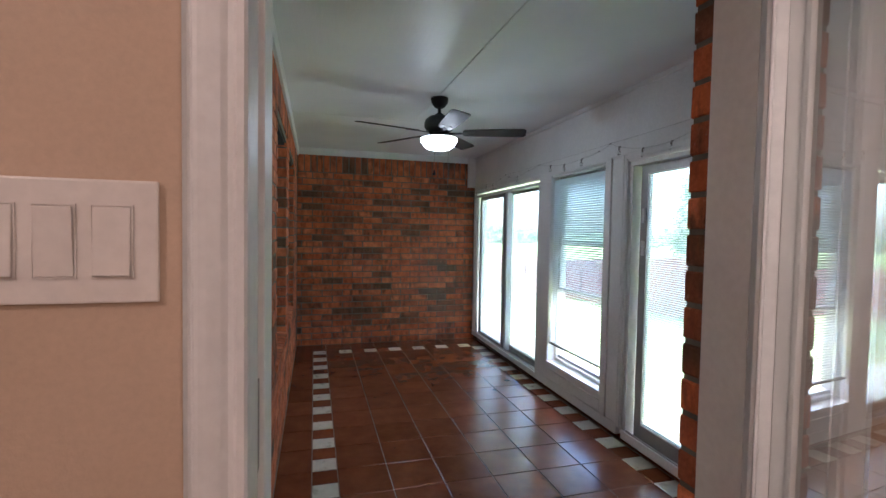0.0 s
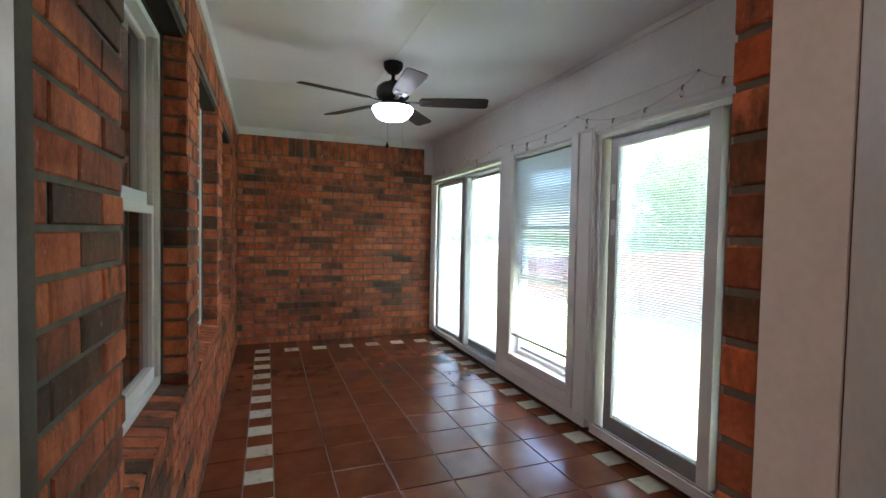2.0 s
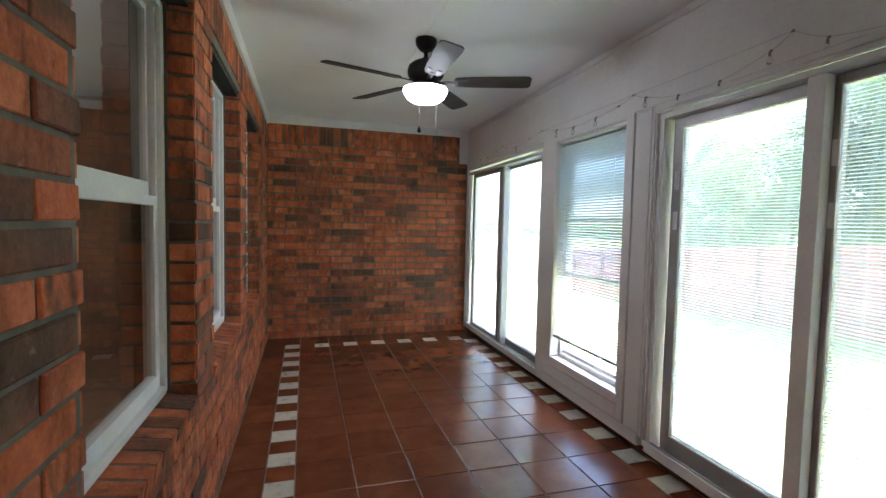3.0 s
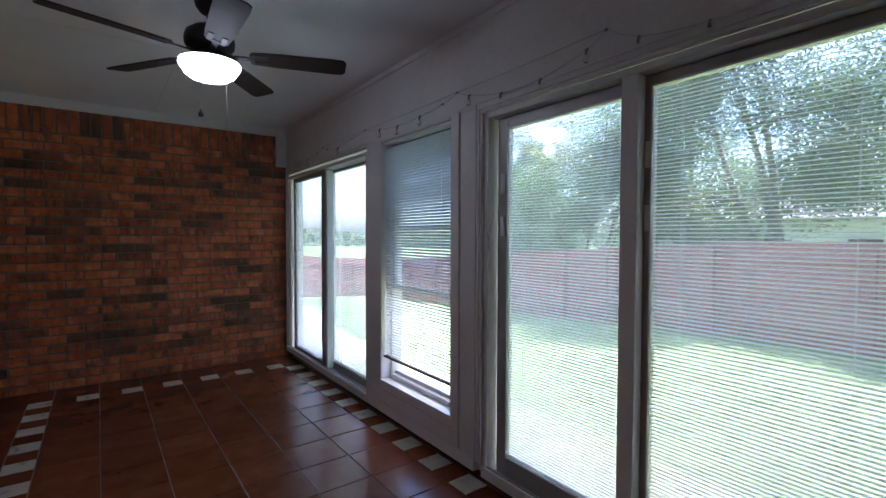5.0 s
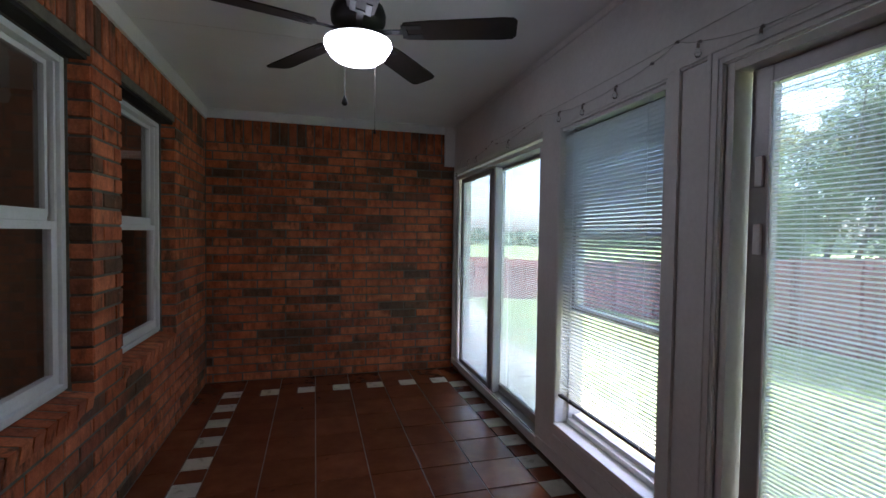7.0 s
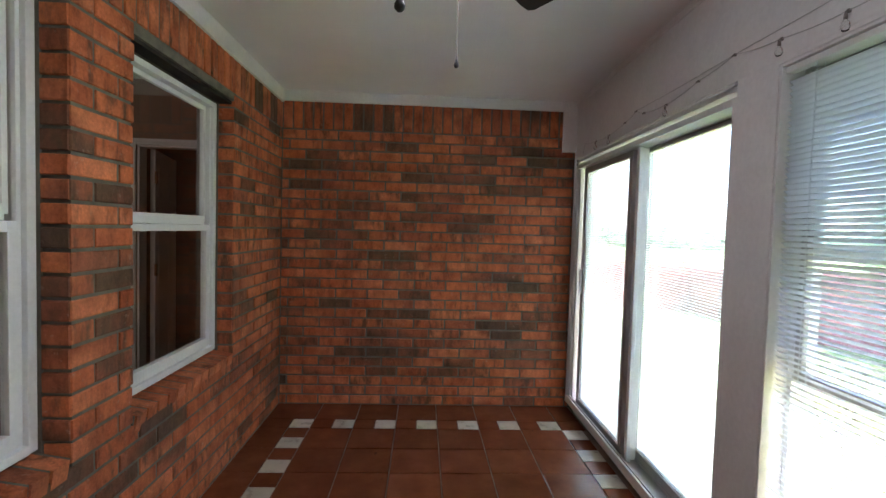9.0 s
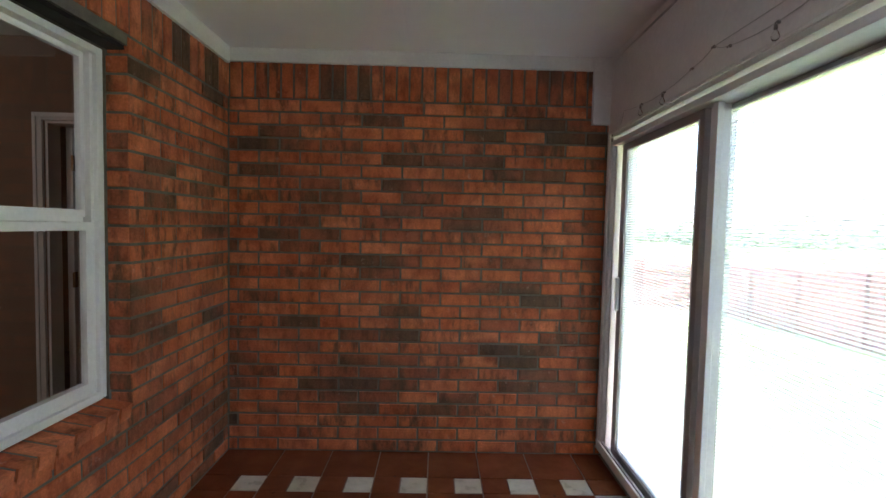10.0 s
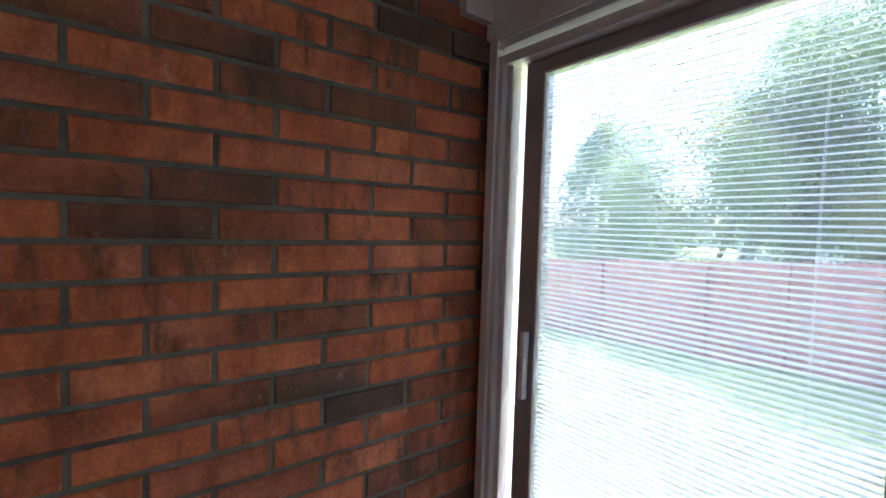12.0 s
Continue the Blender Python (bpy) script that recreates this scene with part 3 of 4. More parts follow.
def blind_between(y0, y1, z0, z1, x, tilt, pitch, width, label, cords=2):
    b = thing("pane_blind", label, "blind", "blinds inside the glass", (x, (y0 + y1) / 2, z0))
    me = slat_mesh(y1 - y0 - 0.006, width, 0.0009, crown=0.15)
    k = int((z1 - z0 - 0.02) / pitch)
    for i in range(k):
        put("slat", me, b, pose(0, 0, 0.012 + i * pitch, 0, tilt, 0))
    boxes("bottom_rail", M_SLAT, b, (-0.006, 0.006, -(y1 - y0) / 2 + 0.003, (y1 - y0) / 2 - 0.003, 0.0, 0.009), r=0.001)
    for i in range(cords):
        yy = (y1 - y0) * ((i + 0.5) / cords - 0.5) * 1.4
        bm = bmesh.new()
        tube(bm, [(width * 0.45, yy, 0.0), (width * 0.45, yy, z1 - z0)], 0.0006, 4)
        tube(bm, [(-width * 0.45, yy, 0.0), (-width * 0.45, yy, z1 - z0)], 0.0006, 4)
        part("ladder_cord", bm, M_SLAT, b)
    return b


def panel(door, y0, y1, z0, z1, x, stiles, rails, name, material=None):
    """A glazed panel: stiles at y0 and y1, rails at z0 and z1, x its middle."""
    material = material or M_ALU
    t = 0.019
    p = boxes(name, material, door, (x - t, x + t, y0, y0 + stiles[0], z0, z1), (x - t, x + t, y1 - stiles[1], y1, z0, z1), (x - t, x + t, y0 + stiles[0], y1 - stiles[1], z0, z0 + rails[0]), (x - t, x + t, y0 + stiles[0], y1 - stiles[1], z1 - rails[1], z1), r=0.003)
    a, b, c, d = y0 + stiles[0], y1 - stiles[1], z0 + rails[0], z1 - rails[1]
    boxes("bead", M_VINYL, p, (x - t - 0.004, x - t - 0.0005, a - 0.006, a, c - 0.006, d + 0.006), (x - t - 0.004, x - t - 0.0005, b, b + 0.006, c - 0.006, d + 0.006), (x - t - 0.004, x - t - 0.0005, a, b, c - 0.006, c), (x - t - 0.004, x - t - 0.0005, a, b, d, d + 0.006))
    g = boxes("pane", M_VEILED, p, (x - 0.014, x - 0.010, a - 0.004, b + 0.004, c - 0.004, d + 0.004))
    g.visible_shadow = False
    return p, (a, b, c, d)


BL_LABEL = "thin white mini blind inside the glass door, lowered, slats open"


def glass_door(name, y0, y1, panels, label, zt, jw=0.03):
    d = thing(name, label, "glass door", "", (0, 0, 0))
    boxes("jamb", M_WHITE, d, (XF + 0.001, 2.11, y0 + 0.001, y0 + 0.03, TOE, zt), (XF + 0.001, 2.11, y1 - jw, y1 - 0.001, TOE, zt), r=0.003)
    boxes("head", M_WHITE, d, (XF + 0.001, 2.11, y0 + 0.03, y1 - jw, zt - 0.03, zt), r=0.003)
    boxes("sill", M_ALU, d, (XF + 0.001, 2.13, y0 + 0.03, y1 - jw, TOE, 0.092), (XF + 0.002, XF + 0.014, y0 + 0.03, y1 - jw, 0.0925, 0.128), (2.06, 2.075, y0 + 0.03, y1 - jw, 0.0925, 0.11), r=0.002)
    boxes("threshold", M_WHITE, d, (XF - 0.012, XF, y0, y1, TOE, 0.1), (XF - 0.017, XF - 0.012, y0, y1, TOE + 0.008, 0.072), (XF - 0.014, XF - 0.0005, y0 + 0.002, y1 - 0.002, 0.1005, 0.122), r=0.002)
    out = []
    for x, a, b, st, ra, nm in panels:
        p, g = panel(d, a, b, 0.094, zt - 0.032, x, st, ra, nm)
        blind_between(g[0], g[1], g[2], g[3], x, SLAT_TILT, 0.0142, 0.0138, BL_LABEL)
        out.append((p, g))
    return d, out


SLAT_TILT = -12
sl, slp = glass_door("sliding_door", SL[0], SL[1], [(2.015, 4.855, 5.715, (0.038, 0.075), (0.05, 0.045), "sliding_panel"), (2.085, 3.89, 4.85, (0.05, 0.045), (0.065, 0.025), "fixed_panel")], "white framed sliding glass door, ajar by a finger's width", ZS, 0.055)
boxes("meeting_stile", M_VINYL, sl, (1.993, 2.019, 4.758, 4.79, 0.093, ZS - 0.031), (2.02, 2.064, 4.785, 4.852, 0.093, ZS - 0.031), r=0.003)
boxes("stop", M_WHITE, sl, (XE - 0.01, XE + 0.03, 5.752, 5.773, 0.093, ZS - 0.031), r=0.003)
boxes("handle", M_VINYL, sl, (1.968, 1.991, 5.66, 5.68, 0.97, 1.17), r=0.006, label="white pull handle")
pd, pdp = glass_door("patio_door", 0.83, PD[1], [(2.03, 1.665, 2.455, (0.04, 0.075), (0.106, 0.06), "fixed_panel"), (2.03, 0.87, 1.655, (0.04, 0.048), (0.106, 0.045), "hinged_panel")], "white framed glass patio door with blinds inside the glass", ZP)
boxes("mullion", M_WHITE, pd, (XF + 0.001, 2.008, 1.635, 1.705, 0.129, ZP - 0.031), r=0.004)
for yy, zz in ((2.425, 1.40), (2.425, 1.62), (1.628, 1.42), (1.628, 1.66)):
    boxes("blind_slider", M_VINYL, pd, (2.000, 2.0105, yy - 0.024, yy + 0.002, zz - 0.05, zz + 0.05), r=0.002)


def ringed(y0, y1, z0, z1, w, label):
    """A flat casing with two proud beads on both sides and the top of an opening."""
    bs = []
    for a, b, o in ((0.0, w, 0.007), (0.004, 0.014, 0.016), (0.026, 0.036, 0.013), (w - 0.010, w - 0.003, 0.011)):
        x0, x1 = XF - o, (XF - 0.0005 if a == 0.0 else XF - 0.0071)
        bs += [(x0, x1, y1 + a, y1 + b, z0, z1 + b), (x0, x1, y0, y1 + a, z1 + a, z1 + b)]
    boxes("door_casing", M_WHITE, None, *bs, kind="structure", r=0.002, label=label)


ringed(0.6, PD[1], 0.124, ZP, 0.066, "white casing with two round beads round the patio door")
boxes("door_casing", M_WHITE, None, (XF - 0.006, XF - 0.0005, SL[0] + 0.001, 5.79, 2.008, 2.016), (XF - 0.010, XF - 0.0005, SL[0] + 0.001, 5.79, 2.032, 2.044), (XF - 0.012, XF - 0.0005, 5.792, 5.825, 0.124, 2.044), kind="structure", r=0.002, label="white moulded casing round the sliding door")
boxes("base_tile", M_TILE, None, (2.012, 2.0295, YS, YN, 0.0, TOE - 0.002), kind="structure", label="dark terracotta strip under the threshold")

# ---- window in the east wall ----
ZSASH = 0.965
y0, y1, z0, z1 = WIN[0], WIN[1], ZW0 - 0.025, ZW1
ew = thing("window_unit", "white single-hung window with its lower sash raised halfway", "window")
boxes("frame", M_WHITE, ew, (XF + 0.001, 2.12, y0 + 0.001, y0 + 0.012, z0 + 0.03, z1 - 0.001), (XF + 0.001, 2.12, y1 - 0.012, y1 - 0.001, z0 + 0.03, z1 - 0.001), (XF + 0.001, 2.12, y0 + 0.012, y1 - 0.012, z1 - 0.012, z1 - 0.001), (2.035, 2.12, y0 + 0.013, y0 + 0.035, z0 + 0.03, z1 - 0.013), (2.035, 2.12, y1 - 0.035, y1 - 0.013, z0 + 0.03, z1 - 0.013), (2.03, 2.12, y0 + 0.036, y1 - 0.036, z0 + 0.03, z0 + 0.06), (2.06, 2.12, y0 + 0.036, y1 - 0.036, z0 + 0.06, z0 + 0.085), r=0.003)
boxes("sill", M_VINYL, ew, (XF - 0.004, 2.12, y0 + 0.001, y1 - 0.001, z0, z0 + 0.027), r=0.004, label="white window sill board")
for nm, xx, a, b, lo in (("lower_sash", 2.05, ZSASH, z1 - 0.03, 0.035), ("upper_sash", 2.088, 1.392, z1 - 0.014, 0.03)):
    s = boxes(nm, M_VINYL if nm == "upper_sash" else M_ALU, ew, (xx - 0.013, xx + 0.013, y0 + 0.037, y0 + 0.066, a, b), (xx - 0.013, xx + 0.013, y1 - 0.066, y1 - 0.037, a, b), (xx - 0.013, xx + 0.013, y0 + 0.066, y1 - 0.066, a, a + lo), (xx - 0.013, xx + 0.013, y0 + 0.066, y1 - 0.066, b - 0.03, b), r=0.003)
    g = boxes("pane", M_WINGLASS if nm == "lower_sash" else M_VEILED, s, (xx - 0.002, xx + 0.002, y0 + 0.064, y1 - 0.064, a + lo - 0.002, b - 0.028))
    g.visible_shadow = False
vb = thing("venetian_blind", "white aluminium venetian blind lowered nearly to the sill", "blind", at=(XF + 0.033, (y0 + y1) / 2, 0.458))
me = slat_mesh(y1 - y0 - 0.034, 0.0225, 0.0006)
for i in range(78):
    put("slat", me, vb, pose(0, 0, 0.03 + i * 0.0192, 0, 40 + 4 * math.sin(i * 0.35), 0))
boxes("head_rail", M_WHITE, vb, (-0.02, 0.012, -(y1 - y0) / 2 + 0.013, (y1 - y0) / 2 - 0.013, 1.543, 1.563), r=0.002)
boxes("bottom_rail", M_RAIL, vb, (-0.012, 0.012, -(y1 - y0) / 2 + 0.013, (y1 - y0) / 2 - 0.013, 0.0, 0.014), r=0.002)
for yy in (-0.3, 0.3):
    bm = bmesh.new()
    tube(bm, [(0.013, yy, 0.01), (0.013, yy, 1.545)], 0.0011, 4)
    tube(bm, [(-0.013, yy, 0.01), (-0.013, yy, 1.545)], 0.0011, 4)
    part("ladder_cord", bm, M_SLAT, vb)

# ---- ceiling fan ----
fan = thing("ceiling_fan", "black five-bladed ceiling fan with a lit white glass bowl", "ceiling fan", at=(FAN[0], FAN[1], ZC))
bm = bmesh.new()
lathe(bm, [(0.0, 0.0), (0.066, 0.0), (0.068, -0.012), (0.062, -0.04), (0.04, -0.068), (0.022, -0.078), (0.0, -0.078)])
part("canopy", bm, M_FANBLK, fan)
bm = bmesh.new()
lathe(bm, [(0.0, -0.07), (0.013, -0.07), (0.013, -0.15), (0.0, -0.15)], 16)
part("downrod", bm, M_FANBLK, fan)
bm = bmesh.new()
lathe(bm, [(0.0, -0.118), (0.03, -0.12), (0.034, -0.135), (0.075, -0.142), (0.105, -0.165), (0.115, -0.195), (0.113, -0.225), (0.10, -0.245), (0.08, -0.25), (0.08, -0.262), (0.07, -0.268), (0.0, -0.268)], 40)
part("motor_housing", bm, M_FANBLK, fan)
bm = bmesh.new()
lathe(bm, [(0.0, -0.262), (0.062, -0.266), (0.075, -0.275), (0.072, -0.290), (0.095, -0.296), (0.133, -0.300), (0.135, -0.308), (0.12, -0.310), (0.0, -0.310)], 40)
part("light_kit", bm, M_FANBLK, fan)
bm = bmesh.new()
lathe(bm, [(0.120, -0.304), (0.139, -0.309), (0.141, -0.322), (0.133, -0.340), (0.126, -0.346), (0.117, -0.364), (0.090, -0.384), (0.05, -0.394), (0.0, -0.397)], 48)
part("bowl", bm, M_GLOBE, fan, "lit white glass bowl")
for k in range(5):
    a = -20.5 + 72 * k
    bm = bmesh.new()
    outline = [(0.20, -0.052), (0.30, -0.060), (0.60, -0.068), (0.645, -0.064), (0.66, -0.045), (0.66, 0.045), (0.645, 0.064), (0.60, 0.068), (0.30, 0.060), (0.20, 0.052), (0.185, 0.03), (0.185, -0.03)]
    lo = [bm.verts.new((x, y, 0)) for x, y in outline]
    hi = [bm.verts.new((x, y, 0.006)) for x, y in outline]
    bm.faces.new(lo[::-1])
    bm.faces.new(hi)
    for i in range(len(lo)):
        bm.faces.new((lo[i], lo[(i + 1) % len(lo)], hi[(i + 1) % len(lo)], hi[i]))
    bl = part("blade", bm, M_BLADE, fan)
    bl.matrix_basis = pose(0, 0, -0.268, 0, 0, a) @ pose(0, 0, 0, -12, 0, 0)
    bm = bmesh.new()
    box(bm, 0.075, 0.21, -0.014, 0.014, -0.006, 0.0, 0.002)
    box(bm, 0.19, 0.27, -0.042, -0.018, -0.006, -0.001, 0.002)
    box(bm, 0.19, 0.27, 0.018, 0.042, -0.006, -0.001, 0.002)
    box(bm, 0.185, 0.205, -0.042, 0.042, -0.006, -0.001, 0.002)
    br = part("bracket", bm, M_FANBLK, fan)
    br.matrix_basis = pose(0, 0, -0.266, 0, 0, a) @ pose(0, 0, 0, -12, 0, 0)
for cx, cy, ln, rad in ((-0.06, -0.10, 0.225, 0.012), (0.07, -0.02, 0.33, 0.006)):
    bm = bmesh.new()
    tube(bm, [(cx, cy, -0.338), (cx, cy, -0.338 - ln)], 0.0011, 5)
    part("pull_chain", bm, M_CLIP, fan)
    bm = bmesh.new()
    lathe(bm, [(0.0, 0.004), (rad * 0.3, 0.0), (rad * 0.55, -rad), (rad, -rad * 2.1), (rad * 0.95, -rad * 2.7), (rad * 0.5, -rad * 3.2), (0.0, -rad * 3.3)], 16, (cx, cy, -0.338 - ln))
    part("chain_pull", bm, M_FANBLK, fan)

# ---- doorway ----
def moulding(name, pts, z0, z1, material, parent=None, label="", kind=""):
    """A vertical moulding: a plan outline drawn up from z0 to z1."""
    bm = bmesh.new()
    lo = [bm.verts.new((x, y, z0)) for x, y in pts]
    hi = [bm.verts.new((x, y, z1)) for x, y in pts]
    bm.faces.new(lo)
    bm.faces.new(hi)
    for i in range(len(lo)):
        bm.faces.new((lo[i], lo[(i + 1) % len(lo)], hi[(i + 1) % len(lo)], hi[i]))
    return part(name, bm, material, parent, label, kind)


def casing(x_in, s):
    """A moulded casing with its inner edge at x_in, going outwards with the sign s."""
    prof = [(0.0, 0.0), (0.0, 0.010), (0.003, 0.013), (0.010, 0.013), (0.013, 0.010), (0.018, 0.0095), (0.024, 0.013), (0.036, 0.0165), (0.043, 0.0175), (0.047, 0.0165), (0.05, 0.012), (0.053, 0.012), (0.056, 0.017), (0.057, 0.0)]
    return moulding("door_casing", [(x_in + s * u, YI - v - 0.001) for u, v in prof], 0.0, DH + 0.05, M_WHITE, None, "white moulded door casing", "structure")


casing(DL + 0.0, -1)
casing(DR + 0.004, 1)
boxes("door_jamb", M_WHITE, None, (DL - 0.018, DL, YI - 0.001, YI + 0.075, 0, DH), (DL - 0.018, DL + 0.004, YI + 0.11, 0.478, 0, DH), kind="structure", r=0.002, label="white painted door jamb")
boxes("weather_strip", M_BRONZE, None, (DL - 0.018, DL - 0.004, YI + 0.0755, YI + 0.1095, 0, DH), kind="structure", label="worn bronze weather strip")
boxes("strike_plate", M_CLIP, None, (DL - 0.0035, DL - 0.0005, YI + 0.078, YI + 0.098, 1.20, 1.31), kind="structure", label="worn brass strike plate", r=0.001)
boxes("door_jamb", M_WHITE, None, (DR, DR + 0.018, YI - 0.001, YI + 0.115, 0, DH), (DR + 0.002, DR + 0.028, 0.418, 0.52, 0, DH), (DR + 0.028, DR + 0.034, 0.418, 0.50, 0, DH), kind="structure", r=0.002, label="white painted door jamb")
boxes("weather_strip", M_BRONZE, None, (DR + 0.006, DR + 0.018, YI + 0.116, 0.4175, 0, DH), kind="structure", label="worn bronze weather strip")
boxes("door_head", M_WHITE, None, (DL - 0.018, DR + 0.018, YI - 0.001, 0.497, DH, DH + 0.018), kind="structure", r=0.002, label="white painted door head")

# open door with a full glass light, hinged on the east jamb
PHI = 41.0
dirv = Vector((-math.sin(radians(PHI)), -math.cos(radians(PHI)), 0))
door = thing("glazed_door", "white house door with a tall glass pane, standing open", "door", at=(DR - 0.004, 0.412, 0.01))
door.rotation_euler = (0, 0, math.atan2(dirv.y, dirv.x))
DW = 0.78
boxes("slab", M_WHITE, door, (0, 0.11, 0.0, 0.044, 0, 2.03), (DW - 0.11, DW, 0.0, 0.044, 0, 2.03), (0.11, DW - 0.11, 0.0, 0.044, 0, 0.26), (0.11, DW - 0.11, 0.0, 0.044, 1.90, 2.03), r=0.003)
for yy, s in ((0.0, -1), (0.044, 1)):
    bs = []
    for k, (o, h) in enumerate(((0.0, 0.006), (0.010, 0.011), (0.020, 0.006))):
        a, b, c, d = 0.108 + o, DW - 0.108 - o, 0.258 + o, 1.902 - o
        w = 0.009
        ya, yb = sorted((yy + s * 0.0005, yy + s * h))
        bs += [(a, a + w, ya, yb, c, d), (b - w, b, ya, yb, c, d), (a + w, b - w, ya, yb, c, c + w), (a + w, b - w, ya, yb, d - w, d)]
    boxes("glazing_moulding", M_WHITE, door, *bs, r=0.002)
boxes("pane", M_GLASS, door, (0.11, DW - 0.11, 0.020, 0.025, 0.26, 1.90)).visible_shadow = False
for zz in (0.25, 1.02, 1.8):
    bm = bmesh.new()
    tube(bm, [(-0.004, 0.046, zz - 0.05), (-0.004, 0.046, zz + 0.05)], 0.006, 10)
    part("hinge", bm, M_CLIP, door)
bm = bmesh.new()
lathe(bm, [(0.0, 0.0), (0.03, 0.0), (0.03, 0.006), (0.012, 0.01), (0.012, 0.035), (0.026, 0.042), (0.028, 0.056), (0.02, 0.066), (0.0, 0.068)], 24)
kn = part("knob", bm, M_BRONZE, door)
kn.matrix_basis = pose(DW - 0.055, 0.0, 0.95, 90, 0, 0)

# assumed fixed light beside the doorway, added for bright stripes behind the door glass
fl = thing("sidelight", "white framed full height fixed pane, assumed beside the doorway", "window")
boxes("frame", M_WHITE, fl, (SW0, SW0 + 0.04, YI - 0.01, YI + 0.2, SWZ0, SWZ1), (SW1 - 0.04, SW1, YI - 0.01, YI + 0.2, SWZ0, SWZ1), (SW0 + 0.04, SW1 - 0.04, YI - 0.01, YI + 0.2, SWZ0, SWZ0 + 0.04), (SW0 + 0.04, SW1 - 0.04, YI - 0.01, YI + 0.2, SWZ1 - 0.04, SWZ1), r=0.003)
boxes("pane", M_GLASS, fl, (SW0 + 0.04, SW1 - 0.04, YI + 0.1, YI + 0.104, SWZ0 + 0.04, SWZ1 - 0.04))

# switches
sw = thing("switch_plate", "three gang white rocker switch plate on the tan wall", "light switch", at=(-0.371, YI - 0.0005, 1.478))
boxes("plate", M_PLASTIC, sw, (-0.083, 0.083, -0.006, 0.0, -0.057, 0.057), r=0.0022)
for k in (-1, 0, 1):
    cx = k * 0.0455
    boxes("rocker_frame", M_PLASTIC, sw, (cx - 0.0172, cx - 0.0160, -0.0075, -0.0061, -0.034, 0.034), (cx + 0.0160, cx + 0.0172, -0.0075, -0.0061, -0.034, 0.034), (cx - 0.0160, cx + 0.0160, -0.0075, -0.0061, 0.0328, 0.034), (cx - 0.0160, cx + 0.0160, -0.0075, -0.0061, -0.034, -0.0328))
    rk = boxes("rocker", M_PLASTIC, sw, (-0.0152, 0.0152, -0.004, 0.0, -0.0318, 0.0318), r=0.001)
    rk.matrix_basis = pose(cx, -0.0056, 0, (-3, 3, -3)[k + 1], 0, 0)


# ---- light string on the header ----
ls = thing("light_string", "thin light string with small clear bulbs hung on small hooks", "light string", at=(XF - 0.006, 0, 0))
pts = [(5.64, 2.06), (5.60, 2.13), (5.36, 2.104), (5.12, 2.097), (4.88, 2.124), (4.73, 2.155), (4.63, 2.12), (4.39, 2.10), (4.12, 2.13), (3.88, 2.155), (3.64, 2.118), (3.39, 2.095), (3.11, 2.103), (2.87, 2.124), (2.73, 2.157), (2.62, 2.115), (2.37, 2.064), (2.11, 2.064), (1.86, 2.118), (1.77, 2.166), (1.63, 2.089), (1.38, 2.055), (1.12, 2.07), (0.90, 2.12), (0.66, 2.15)]
tops = [p for p in pts if p[1] > 2.12]


def wire(points, sag):
    path = []
    for (ya, za), (yb, zb) in zip(points, points[1:]):
        for k in range(6):
            f = k / 6
            path.append((0, ya + (yb - ya) * f, za + (zb - za) * f - sag * math.sin(math.pi * f)))
    path.append((0, *points[-1]))
    bm = bmesh.new()
    tube(bm, path, 0.0014, 5)
    part("wire", bm, M_WIRE, ls)


wire(pts, 0.006)
wire([p for p in tops if p[1] > 2.15], 0.004)
for k, (yy, zz) in enumerate(pts[2:]):
    bm = bmesh.new()
    box(bm, -0.003, 0.0055, yy - 0.004, yy + 0.004, zz - 0.006, zz + 0.004, 0.001)
    tube(bm, [(-0.003, yy, zz), (-0.009, yy, zz - 0.004), (-0.009, yy, zz - 0.010)], 0.0022, 6)
    part("hook", bm, M_CLIP, ls)
    if zz < 2.12:
        bm = bmesh.new()
        lathe(bm, [(0.0, 0.0), (0.005, 0.0), (0.0055, -0.014), (0.0, -0.014)], 10, (-0.007, yy, zz - 0.010))
        part("socket", bm, M_CLIP, ls)
        bm = bmesh.new()
        lathe(bm, [(0.003, -0.015), (0.010, -0.026), (0.012, -0.036), (0.008, -0.047), (0.0, -0.050)], 12, (-0.007, yy, zz - 0.010))
        part("bulb", bm, M_GLASS, ls, "unlit clear glass bulb")


# the east wall stands a little off square
SKEW = Matrix.Translation((XF, 3.2, 0)) @ Matrix.Rotation(radians(-0.85), 4, "Z") @ Matrix.Translation((-XF, -3.2, 0))
for ob in [o for o in scene.objects if not o.parent and o.name.split(".")[0] in ("wall_east", "wall_board", "baseboard", "header_strip", "door_casing", "base_tile", "sliding_door", "patio_door", "pane_blind", "window_unit", "venetian_blind", "light_string") and (o.location.x > 1 or o.type == "EMPTY" or min(v.co.x for v in o.data.vertices) > 1.5)]:
    ob.matrix_basis = SKEW @ ob.matrix_basis


# ---- panelled door in the room behind the windows ----
dd = thing("panel_door", "white six-panel inner door standing ajar in a white frame", "door", at=(-1.435, 5.985, 0))
dd.rotation_euler = (0, 0, radians(106))
boxes("slab", M_VINYL, dd, (0, 0.74, -0.018, 0.018, 0.01, 2.03), r=0.003)
for cx in (0.2, 0.54):
    for za, zb in ((0.18, 0.78), (0.92, 1.5), (1.62, 1.9)):
        boxes("raised_panel", M_VINYL, dd, (cx - 0.11, cx + 0.11, -0.026, -0.0185, za, zb), r=0.005)
for zz in (0.25, 1.05, 1.8):
    boxes("hinge", M_BRONZE, dd, (-0.03, 0.012, -0.034, -0.019, zz - 0.05, zz + 0.05), r=0.002)
